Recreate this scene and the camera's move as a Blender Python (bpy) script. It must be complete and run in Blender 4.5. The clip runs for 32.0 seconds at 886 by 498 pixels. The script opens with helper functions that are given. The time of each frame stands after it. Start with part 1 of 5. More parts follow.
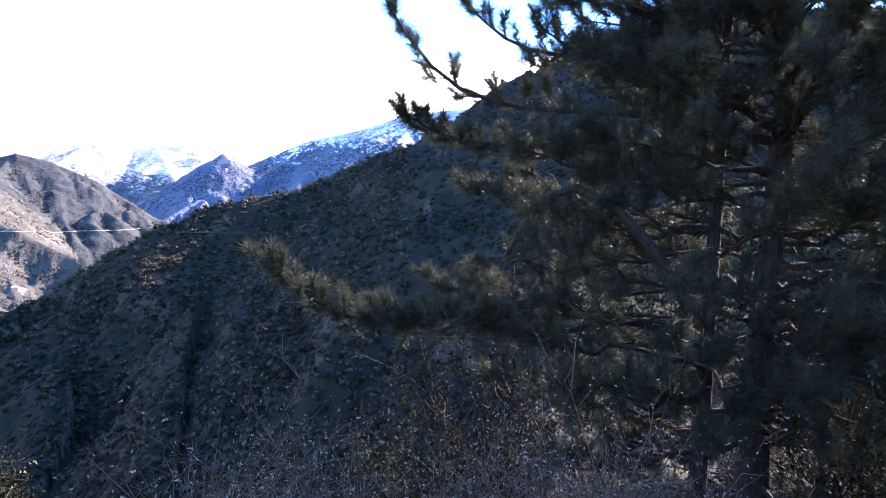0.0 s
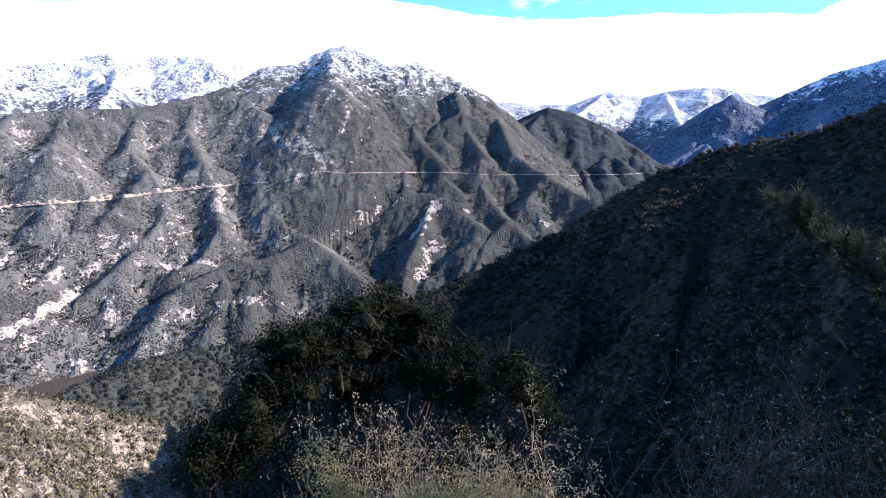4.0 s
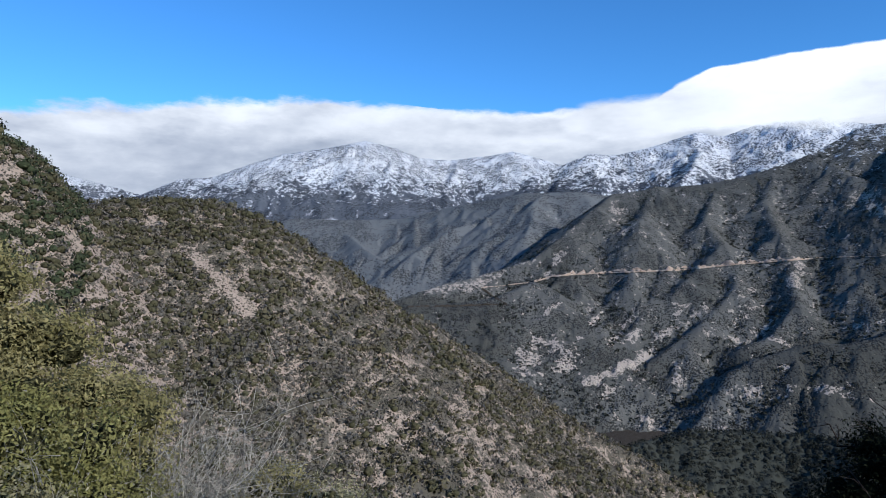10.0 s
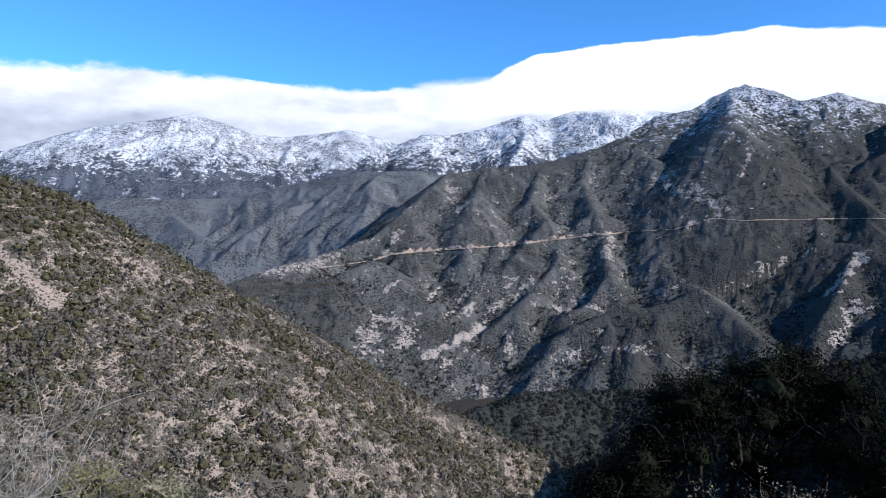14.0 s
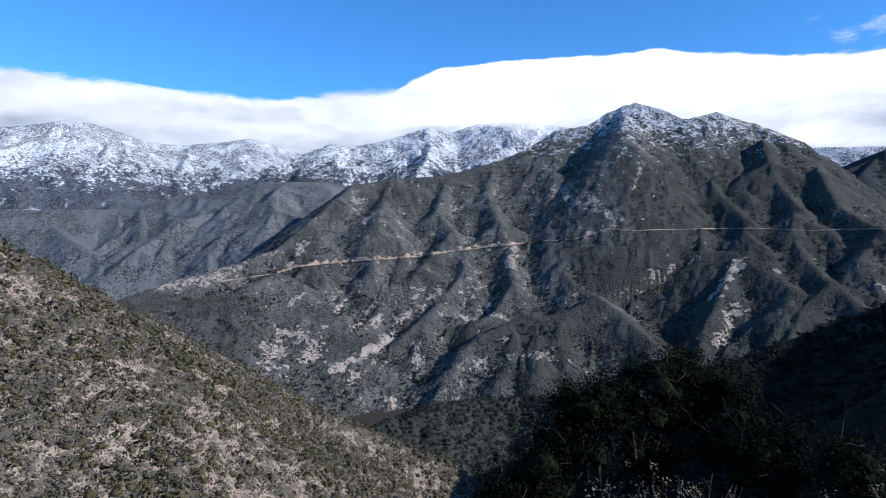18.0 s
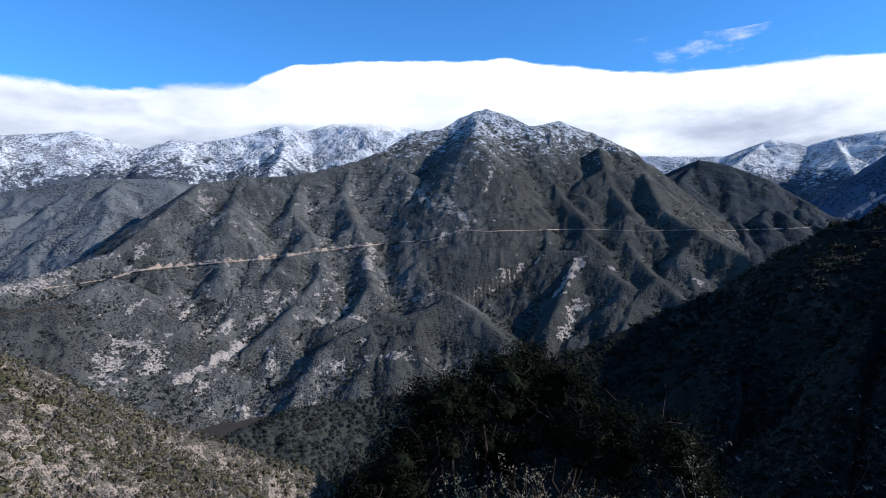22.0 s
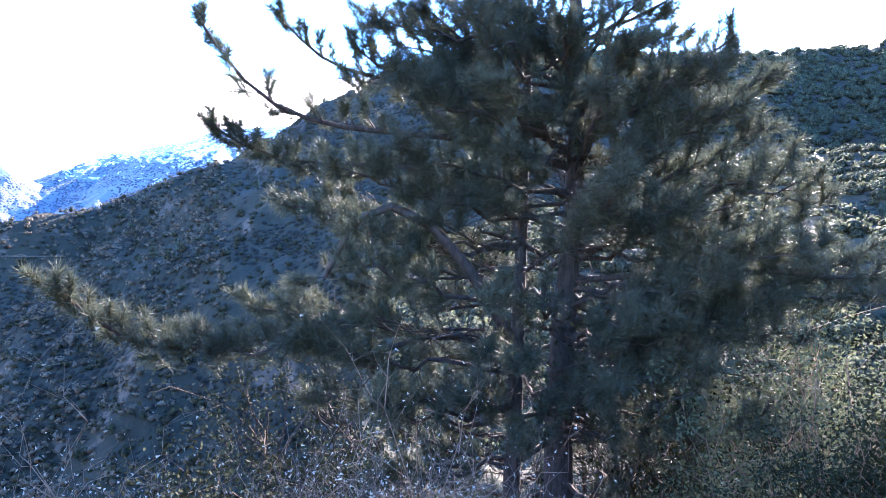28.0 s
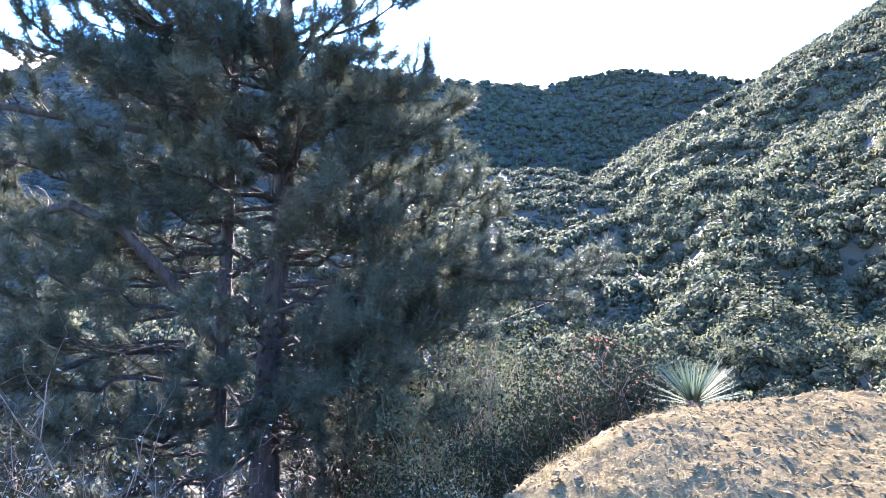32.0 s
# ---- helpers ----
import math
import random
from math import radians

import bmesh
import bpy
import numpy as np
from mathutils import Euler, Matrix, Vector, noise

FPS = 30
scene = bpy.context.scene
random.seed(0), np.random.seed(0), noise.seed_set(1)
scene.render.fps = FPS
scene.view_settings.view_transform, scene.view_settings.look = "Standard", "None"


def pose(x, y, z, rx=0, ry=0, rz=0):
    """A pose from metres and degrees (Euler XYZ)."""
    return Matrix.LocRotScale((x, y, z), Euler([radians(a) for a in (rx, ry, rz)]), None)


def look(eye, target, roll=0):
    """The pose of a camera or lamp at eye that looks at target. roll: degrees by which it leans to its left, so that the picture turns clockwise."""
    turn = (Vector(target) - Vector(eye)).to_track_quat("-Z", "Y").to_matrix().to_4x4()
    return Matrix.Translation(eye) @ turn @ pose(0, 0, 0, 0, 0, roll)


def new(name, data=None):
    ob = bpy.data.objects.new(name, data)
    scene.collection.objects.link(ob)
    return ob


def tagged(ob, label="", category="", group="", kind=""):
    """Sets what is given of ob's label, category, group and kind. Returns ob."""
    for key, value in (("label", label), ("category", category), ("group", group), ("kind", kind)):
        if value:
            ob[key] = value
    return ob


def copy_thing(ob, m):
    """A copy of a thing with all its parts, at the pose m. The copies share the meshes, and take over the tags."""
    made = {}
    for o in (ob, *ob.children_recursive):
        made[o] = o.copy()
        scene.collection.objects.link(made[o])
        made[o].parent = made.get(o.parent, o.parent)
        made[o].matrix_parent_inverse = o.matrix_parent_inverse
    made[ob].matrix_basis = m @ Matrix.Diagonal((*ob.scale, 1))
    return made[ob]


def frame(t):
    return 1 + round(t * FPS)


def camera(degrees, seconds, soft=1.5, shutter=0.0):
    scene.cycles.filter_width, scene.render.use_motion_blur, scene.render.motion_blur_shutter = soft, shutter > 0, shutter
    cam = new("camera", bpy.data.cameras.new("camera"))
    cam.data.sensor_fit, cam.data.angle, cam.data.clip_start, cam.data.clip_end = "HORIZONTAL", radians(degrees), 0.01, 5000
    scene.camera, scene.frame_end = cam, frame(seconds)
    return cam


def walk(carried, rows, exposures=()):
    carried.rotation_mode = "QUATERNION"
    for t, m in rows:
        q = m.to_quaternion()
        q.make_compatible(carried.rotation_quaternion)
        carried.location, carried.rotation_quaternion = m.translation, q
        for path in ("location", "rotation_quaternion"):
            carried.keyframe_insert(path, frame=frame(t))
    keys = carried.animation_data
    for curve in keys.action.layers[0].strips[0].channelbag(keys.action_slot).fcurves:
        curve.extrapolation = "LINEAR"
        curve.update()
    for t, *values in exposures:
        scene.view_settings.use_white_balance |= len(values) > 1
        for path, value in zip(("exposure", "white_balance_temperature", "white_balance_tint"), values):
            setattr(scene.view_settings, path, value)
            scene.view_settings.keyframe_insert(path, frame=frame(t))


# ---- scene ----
# seconds, stops, kelvin: the clip's camera opens up and warms towards the sun
STOPS = [(0, 2.95, 6850), (0.5, 2.0, 6700), (1.0, 1.2, 7250), (2.0, 0.5, 6650), (2.5, 0.6, 6350), (4.5, 1.6, 6300), (5.0, 1.6, 6300), (5.5, 1.1, 6200), (6.0, 0.6, 6100), (7.0, 0.3, 5800),
         (8, 0.0, 5750), (9, -0.1, 5750), (10.5, 0.0, 5750), (12.0, 0.25, 5750), (13.0, 0.25, 5750), (15, 0.2, 5750), (20, 0.1, 5700), (22, 0.1, 5700), (24, -0.1, 5700),
         (26.0, -0.1, 5900), (26.5, 0.5, 6300), (28.5, 4.8, 6450), (30.0, 4.8, 6450), (31.0, 4.65, 6400), (32.0, 4.55, 6400)]
EXPOSURES = [(t, s, k, 10 + (9.5 if t < 28 else 5.0) * max(0.0, s) ** 0.8) for t, s, k in STOPS]
# The camera is held at arm's length and turned about the body: t, bearing, tilt, lean.
cam = camera(70.0, 32.0, soft=0.8)
ARM, EYE = 0.35, 1.6
TURNS = [
    (0, 0.00, -2.02, -0.13), (0.5, 6.45, -1.95, 0.16), (1, 13.69, -2.04, 0.81), (1.5, 21.22, -1.86, 0.81),
    (2, 27.74, -2.71, 0.28), (2.5, 33.54, -4.47, 0.22), (4.5, 47.41, -7.27, -0.59), (5, 53.61, -6.32, -0.49),
    (5.5, 58.30, -4.99, -0.52), (6, 62.03, -4.14, -0.56), (6.5, 66.64, -3.20, -0.24), (7, 71.76, -2.23, -0.30),
    (7.5, 76.45, -1.61, -0.38), (8, 80.24, -1.01, -0.38), (8.5, 84.00, -0.89, -0.41), (9, 86.71, -0.94, -0.42),
    (9.5, 89.24, -0.98, -0.37), (10, 91.73, -1.16, -0.37), (10.5, 92.25, -1.82, -0.44), (11, 92.72, -4.63, -0.38),
    (11.5, 92.95, -5.65, -0.26), (12, 92.22, -5.38, -0.21), (12.5, 85.43, -5.43, -0.10), (13, 79.24, -4.34, 0.01),
    (13.5, 77.57, -3.47, 0.18), (14, 77.17, -3.05, 0.18), (14.5, 75.79, -3.04, 0.29), (15, 72.32, -3.21, 0.23),
    (15.5, 70.34, -3.28, 0.28), (17.5, 68.27, -3.23, 0.29), (18, 68.75, -2.09, 0.36), (18.5, 70.96, -1.54, 0.28),
    (19, 71.51, -1.47, 0.42), (19.5, 71.69, -1.45, 0.34), (20, 71.58, -1.42, 0.27), (20.5, 70.55, -1.49, 0.27),
    (21, 65.50, -1.69, 0.28), (21.5, 60.80, -1.88, 0.45), (22, 55.85, -2.07, 0.31), (22.5, 49.71, -2.31, 0.09),
    (23, 45.52, -1.84, 0.08), (23.5, 42.65, -1.03, 0.09), (24, 38.25, -0.15, 0.05), (24.5, 33.40, 1.00, 0.05),
    (25, 29.13, 1.72, -0.14), (25.5, 24.59, 1.65, -0.20), (26, 16.59, 1.46, -0.30), (26.5, 5.01, 1.08, -0.36),
    (28.5, -19.65, -1.14, 0.40), (29, -24.11, -2.09, -0.05), (29.5, -31.18, -3.63, -0.27), (30, -37.29, -4.77, -0.48),
    (30.5, -40.32, -4.65, -0.49), (31, -40.95, -3.38, -0.40), (31.5, -41.14, -1.53, -0.15), (32, -41.04, 0.05, -0.08)]
PATH = [(t, pose(-ARM * math.sin(radians(a)), ARM * math.cos(radians(a)), EYE, 90 + p, r, a)) for t, a, p, r in TURNS]
walk(cam, PATH, EXPOSURES)

# ---- light ----
SUN_BEARING, SUN_HEIGHT = -42.0, 26.5
world = bpy.data.worlds.new("world")
scene.world = world
world.use_nodes = True
sky = world.node_tree.nodes.new("ShaderNodeTexSky")
sky.sky_type, sky.sun_disc = "NISHITA", False
sky.sun_elevation, sky.sun_rotation = radians(SUN_HEIGHT), radians(-SUN_BEARING)
sky.altitude, sky.air_density, sky.dust_density, sky.ozone_density = 1500, 1.0, 0.1, 5.0
deep_blue = world.node_tree.nodes.new("ShaderNodeMix")
deep_blue.data_type, deep_blue.blend_type = "RGBA", "MULTIPLY"
deep_blue.inputs[0].default_value, deep_blue.inputs[7].default_value = 1.0, (0.6, 1.0, 1.2, 1)
world.node_tree.links.new(sky.outputs[0], deep_blue.inputs[6])
world.node_tree.links.new(deep_blue.outputs[2], world.node_tree.nodes["Background"].inputs[0])
world.node_tree.nodes["Background"].inputs[1].default_value = 0.15


def toward(bearing, dist, height):
    """World place from bearing (degrees, left of the y axis), distance and angle above the eye."""
    b = radians(bearing)
    return (-dist * math.sin(b), dist * math.cos(b), EYE + dist * math.tan(radians(height)))


sun = new("sun", bpy.data.lights.new("sun", "SUN"))
sun.data.energy, sun.data.angle, sun.data.color = 5.0, radians(0.53), (1.0, 0.95, 0.87)
sun.matrix_world = look(toward(SUN_BEARING, 100, SUN_HEIGHT), (0, 0, EYE))


# ---- noise on arrays ----
def hash2(ix, iy, seed):
    h = (ix.astype(np.int64) * 374761393 + iy.astype(np.int64) * 668265263 + seed * 1442695041) & 0xFFFFFFFF
    h = ((h ^ (h >> 13)) * 1274126177) & 0xFFFFFFFF
    return ((h ^ (h >> 16)) & 0xFFFF) / 65535.0


def pnoise(x, y, seed=0):
    """Gradient noise, about -0.7 to 0.7."""
    ix, iy = np.floor(x), np.floor(y)
    fx, fy = x - ix, y - iy
    u, v = fx * fx * fx * (fx * (fx * 6 - 15) + 10), fy * fy * fy * (fy * (fy * 6 - 15) + 10)

    def g(dx, dy):
        a = hash2(ix + dx, iy + dy, seed) * 2 * np.pi
        return np.cos(a) * (fx - dx) + np.sin(a) * (fy - dy)
    return (g(0, 0) * (1 - u) + g(1, 0) * u) * (1 - v) + (g(0, 1) * (1 - u) + g(1, 1) * u) * v


def fbm(x, y, octaves=4, seed=0, gain=0.5):
    s, a = 0, 1
    for o in range(octaves):
        s = s + a * pnoise(x * 2 ** o, y * 2 ** o, seed + o)
        a *= gain
    return s


def creased(x, y, octaves=5, seed=0, gain=0.5):
    """0 on sharp crests, up to about 1 in the hollows."""
    s, a, n = 0, 1, 0
    for o in range(octaves):
        s = s + a * np.minimum(1, np.abs(pnoise(x * 2 ** o, y * 2 ** o, seed + o)) * 2.2)
        n += a
        a *= gain
    return s / n


# ---- land forms ----
def crest(points):
    return np.array([toward(*p) for p in points])


def ridge_height(X, Y, crests, round_top=3.0, blend=0.0):
    """Height and distance from the crest of ground that falls away from crest lines; each is (points, slope, reach). blend: metres over which slopes that meet run into each other."""
    shape = X.shape
    X, Y = np.ravel(X), np.ravel(Y)
    best, dist, mass = np.full(X.shape, -1e4), np.zeros(X.shape), np.ones(X.shape)
    for pts, slope, *reach in crests:
        pick = slice(None)
        if reach:
            lo, hi = pts[:, :2].min(0) - reach[0], pts[:, :2].max(0) + reach[0]
            pick = np.nonzero((X > lo[0]) & (X < hi[0]) & (Y > lo[1]) & (Y < hi[1]))[0]
            if not len(pick):
                continue
        x, y = X[pick], Y[pick]
        top, far = np.full(x.shape, -1e4), np.zeros(x.shape)
        for a, b in zip(pts[:-1], pts[1:]):
            e = b[:2] - a[:2]
            t = np.clip(((x - a[0]) * e[0] + (y - a[1]) * e[1]) / (e @ e + 1e-9), 0, 1)
            d = np.hypot(x - a[0] - t * e[0], y - a[1] - t * e[1])
            h = a[2] + t * (b[2] - a[2]) - slope * (np.sqrt(d * d + round_top ** 2) - round_top)
            up = h > top
            top, far = np.where(up, h, top), np.where(up, d, far)
        if blend:
            both = np.maximum(top, best[pick])
            mass[pick] = mass[pick] * np.exp((best[pick] - both) / blend) + np.exp((top - both) / blend)
        up = top > best[pick]
        dist[pick] = np.where(up, far, dist[pick])
        best[pick] = np.where(up, top, best[pick])
    if blend:
        best = best + blend * np.log(np.minimum(mass, 3.0))
    return best.reshape(shape), dist.reshape(shape)


def turn2(v, degrees):
    c, s = math.cos(radians(degrees)), math.sin(radians(degrees))
    return np.array([v[0] * c - v[1] * s, v[0] * s + v[1] * c])


def spurs(crests, gap, fall, flank, low, seed, size=1.0):
    """Side ridges that branch off the crest lines and branch again, as water leaves them."""
    rng = np.random.default_rng(seed)
    out = [c for c in crests]

    def run(p, way, step, count, drop):
        pts = [np.array(p)]
        for _ in range(count):
            way = turn2(way, rng.uniform(-16, 16))
            q = pts[-1] + np.array([way[0] * step, way[1] * step, -drop * step * rng.uniform(0.55, 1.4)])
            pts.append(q)
            if q[2] < low:
                break
        return np.array(pts)

    first = []
    for n, (pts, *_) in enumerate(crests):
        seg = np.diff(pts[:, :2], axis=0)
        s = np.concatenate([[0], np.cumsum(np.linalg.norm(seg, axis=1))])
        at = gap * rng.uniform(0.2, 0.8)
        while at < s[-1]:
            k = min(np.searchsorted(s, at) - 1, len(seg) - 1)
            f = (at - s[k]) / (s[k + 1] - s[k])
            p = pts[k] + (pts[k + 1] - pts[k]) * f
            along = seg[k] / np.linalg.norm(seg[k])
            side = np.array([-along[1], along[0]])
            facing = np.sign(-(side @ p[:2])) or 1
            radial = abs(along @ p[:2]) / np.linalg.norm(p[:2])
            ways = [side * facing] if radial < 0.7 else [side, -side]
            for w in ways:
                lead = turn2(w, rng.uniform(-28, 28)) if radial < 0.7 else turn2(w, rng.uniform(-15, 15)) + along * np.sign(-(along @ p[:2])) * 0.7
                lead = lead / np.linalg.norm(lead)
                start = p - np.array([0, 0, 2.0 * size])
                first.append(run(start, lead, 80 * size, rng.integers(7, 16) if radial < 0.7 else rng.integers(3, 7), fall))
            at += gap * rng.uniform(0.6, 1.4)
    for line in first:
        out.append((line, flank, 900 * size))
        for a, b in zip(line[:-1], line[1:]):
            d = (b - a)[:2] / np.linalg.norm((b - a)[:2])
            for sgn in (-1, 1):
                if rng.uniform() < 0.75:
                    p = a + (b - a) * rng.uniform(0, 1)
                    out.append((run(p - np.array([0, 0, 1.5 * size]), turn2(d, sgn * rng.uniform(38, 68)), 38 * size, rng.integers(2, 5), fall * 1.15), flank * 1.08, 420 * size))
    return out


def relief(X, Y, h, d, amp, size, reach, fine, seed):
    wx, wy = X + size * 0.35 * pnoise(X / size, Y / size, seed + 50), Y + size * 0.35 * pnoise(X / size + 9, Y / size, seed + 51)
    h = h - amp * (1 - np.exp(-d / reach)) * creased(wx / size, wy / size, 5, seed)
    return h + fine * fbm(X / (size * 0.09), Y / (size * 0.09), 4, seed + 20)


def mesh_from(name, verts, faces, material, smooth=True):
    """A mesh from arrays; faces all of one size."""
    verts, faces = np.asarray(verts, np.float32), np.asarray(faces, np.int32)
    me = bpy.data.meshes.new(name)
    n = faces.shape[1]
    me.vertices.add(len(verts))
    me.vertices.foreach_set("co", verts.ravel())
    me.loops.add(faces.size)
    me.loops.foreach_set("vertex_index", faces.ravel())
    me.polygons.add(len(faces))
    me.polygons.foreach_set("loop_start", np.arange(0, faces.size, n, dtype=np.int32))
    me.polygons.foreach_set("use_smooth", np.full(len(faces), smooth))
    me.update(calc_edges=True)
    me.materials.append(material)
    return me


def sheet(name, bearings, radii, height, material, keep=None, label="", category="mountain", scars=(), lush=None):
    """A land form on a fan of bearings and distances, finer near the overlook."""
    A, R = np.meshgrid(np.radians(bearings), radii, indexing="ij")
    X, Y = -R * np.sin(A), R * np.cos(A)
    Z = height(X, Y)
    na, nr = A.shape
    k = np.arange(na * nr).reshape(na, nr)
    f = np.stack([k[:-1, :-1], k[1:, :-1], k[1:, 1:], k[:-1, 1:]], -1).reshape(-1, 4)[:, ::-1]
    if keep is not None:
        ok = keep(X, Y, Z).ravel()
        f = f[ok[f].any(1)]
        used = np.unique(f)
        remap = np.zeros(na * nr, np.int64)
        remap[used] = np.arange(len(used))
        v = np.stack([X.ravel(), Y.ravel(), Z.ravel()], 1)[used]
        f = remap[f]
    else:
        v = np.stack([X.ravel(), Y.ravel(), Z.ravel()], 1)
    me = mesh_from(name, v, f, material)
    if len(scars):
        me.attributes.new("bare", "FLOAT", "POINT").data.foreach_set("value", scar_map(v[:, 0], v[:, 1], v[:, 2], scars).astype(np.float32))
    if lush is not None:
        me.attributes.new("lush", "FLOAT", "POINT").data.foreach_set("value", lush(v[:, 0], v[:, 1], v[:, 2]).astype(np.float32))
    return tagged(new(name, me), label, category, kind="structure")


def geo(a, b, n):
    return np.geomspace(a, b, n)


def ground_height(X, Y):
    """The turnout, the steep bank below it, and the canyon floor."""
    r, a = np.hypot(X, Y), np.degrees(np.arctan2(-X, Y))
    side = np.clip((np.abs((a + 140) % 360 - 180) - 125) / 20, 0, 1)
    edge = 2.4 + 4.3 * np.clip((-a - 38) / 20, 0, 1) + 0.4 * pnoise(X / 2.5, Y / 2.5, 3)
    fall = np.maximum(0, r - edge)
    z = -0.74 * fall + 1.6 * (1 - np.exp(-fall / 6)) * fbm(X / 9, Y / 9, 3, 5) * np.minimum(1, fall / 3)
    floor = -300 + 12 * fbm(X / 300, Y / 300, 3, 7)
    z = np.maximum(z, floor)
    back = 0.02 * fbm(X, Y, 3, 8) + 0.7 * np.maximum(0, r - 14)
    back = np.minimum(back, 150 + 40 * fbm(X / 400, Y / 400, 3, 6))
    z = z * (1 - side) + back * side
    return z + 0.05 * fbm(X / 0.8, Y / 0.8, 3, 4)


def face(*points, back=0.0):
    """A crest on the great mountain's face, whose distance follows from its angle above the eye."""
    out = lambda e: float(np.interp(e, (-18, -15, -10, -5, 0, 5, 10), (1020, 1080, 1210, 1380, 1600, 1900, 2200))) + back
    return crest([(b, out(e), e) for b, e in points])


MAIN = [(face((76.7, 3.7), (73.6, 4.2), (69, 4.5), (66.5, 5.0), (63.5, 5.8), (61.5, 6.6), (58.6, 8.3), (55.8, 8.7), (54, 9.7), (51.9, 10.35), (50, 9.8), (47.9, 8.7)), 0.7),
        (crest([(47.9, 2125, 8.7), (45.5, 2200, 9.2), (41.8, 2230, 7.6)]), 0.68),
        (crest([(41.8, 2230, 7.6), (39.3, 2250, 6.4), (37.8, 2250, 5.2)]), 1.0),
        # the long shoulder and the smooth apron below it
        (face((76.7, 3.7), (80.45, 0.54), (83.5, -2.0), (88.5, -3.6), (93, -4.8), (98, -6.5), (103, -9)), 0.6),
        (face((80.45, 0.54), (81.6, -1.9), (80.95, -3.1), (82.4, -5.5), (83.3, -8.8), (84.7, -11.5), (85, -16)), 0.62),
        (face((83.45, -4.0), (87.6, -5.8), (91.6, -6.1), (95, -6.3), (99, -8), back=-60), 0.5),
        (face((87.6, -5.8), (87.2, -8.6), (85.6, -11.5), back=-60), 0.5),
        # ribs of the broad left face
        (face((73.3, 4.2), (74.3, 1.86), (73.3, -0.6), (72.1, -2.6), (73.3, -5.6), (75.1, -8.3), (77.8, -11.4), (79.7, -13.5)), 0.72),
        (face((68.3, 4.4), (69.3, 1.4), (66.8, -2.1), (66.8, -4.1), (68.8, -6.7), (70.6, -9.2), (71.4, -11.7), (71.4, -14.1)), 0.75),
        (face((64.1, 5.6), (64.8, 3.0), (63, -1.5), (62.4, -5.1), (64, -7.7), (66.3, -9.2)), 0.78),
        (face((69.3, -7.2), (71.9, -9.4), (73.9, -11.1), (76.3, -12.6), (78.8, -13.4)), 0.85),
        (face((71.4, -14.1), (73.4, -14.8), (73.1, -16), (76.4, -17.7)), 0.85),
        # the spine under the peak and the bare whale-back at its foot
        (face((51.96, 10.2), (53.5, 8.7), (55, 6.8), (56.9, 4.3), (57.2, 2.1), (55.9, -0.2), (57.1, -1.7), (58.4, -3.8), (57.1, -5.1), (55, -6.3)), 0.8),
        (face((55, -6.3), (58, -7.8), (62.1, -8.5), (65.2, -9.7), (66.8, -10.8), (68, -12.7), (69.6, -15.4), (71.9, -17), back=-40), 0.66),
        (face((55, -6.3), (52.7, -8), (50.4, -10.1), (47.6, -12), back=-40), 0.68),
        (face((58, -7.8), (58.5, -10.2), (57.7, -12.6), back=-40), 0.7), (face((62.1, -8.5), (62.6, -10.7), (61.1, -13.2), back=-40), 0.7),
        # ribs of the right face
        (face((51.96, 10.2), (50.1, 7.7), (50.7, 4.1), (51.9, 0.6), (51.8, -1.9)), 0.8),
        (face((46.1, 8.2), (46.7, 5.5), (45.4, 2.6), (42.8, 0.2), (43.2, -1)), 0.74),
        (face((49.3, 3.1), (48.2, 1.1), (46.5, -0.4), (46.5, -2.1), (44.1, -2.5), (44.7, -5.2), (46.3, -8.7), (46.7, -11.2)), 0.82),
        (face((42, 6.8), (41.2, 3.7), (39.5, 1.4), (39.9, -0.7), (39, -2.6), (37.2, -4.6), (34.6, -6.6), (33.3, -7.8)), 0.76),
        (face((44.1, -2.5), (41.6, -3.9), (39.7, -5), (40.5, -7.9), (42.2, -10.9)), 0.78),
        (face((38.2, 4.4), (36.8, 1.4), (33.8, -0.6), (31.6, -1.8), (29.4, -2.8), (26, -5)), 0.85), (face((37.2, -4.6), (38.8, -6.4), (40, -9.3)), 0.8)]
DOME = [(crest([(39, 2380, 2.0), (37, 2350, 3.6), (36.0, 2330, 4.6), (33.9, 2300, 5.4), (31.6, 2280, 4.9), (28.8, 2230, 3.6), (26.4, 2180, 2), (24.2, 2120, 0.1), (20, 2050, -3)]), 0.72),
        (crest([(33.9, 2300, 5.4), (33, 2150, 2.4), (32, 1980, -0.8), (31, 1800, -4)]), 0.72), (crest([(28.8, 2230, 3.6), (28, 2050, 0), (27, 1850, -4)]), 0.72)]
FAR_RIGHT = [(crest([(46, 4200, 6), (38.3, 4200, 5.9), (31.9, 4200, 5.6), (28.5, 4200, 6.8), (26, 4200, 6.1), (24, 4200, 6.6), (21, 4200, 6.9), (17, 4200, 6.0), (10, 4200, 5)]), 0.6)]
CONE = [(crest([(26, 2900, 1.5), (23, 3000, 3.3), (20.9, 3050, 5.1), (19.1, 3100, 6.15), (17.3, 3150, 5.2), (14, 3300, 3.5)]), 0.7),
        (crest([(17, 3500, 5.2), (12.2, 3400, 7.4), (7.2, 3300, 8.6), (3.2, 3200, 10), (-1, 3150, 10.4), (-10, 3100, 11)]), 0.6),
        (crest([(12.2, 3400, 7.4), (13, 3100, 4.5), (14, 2850, 1.5)]), 0.6)]
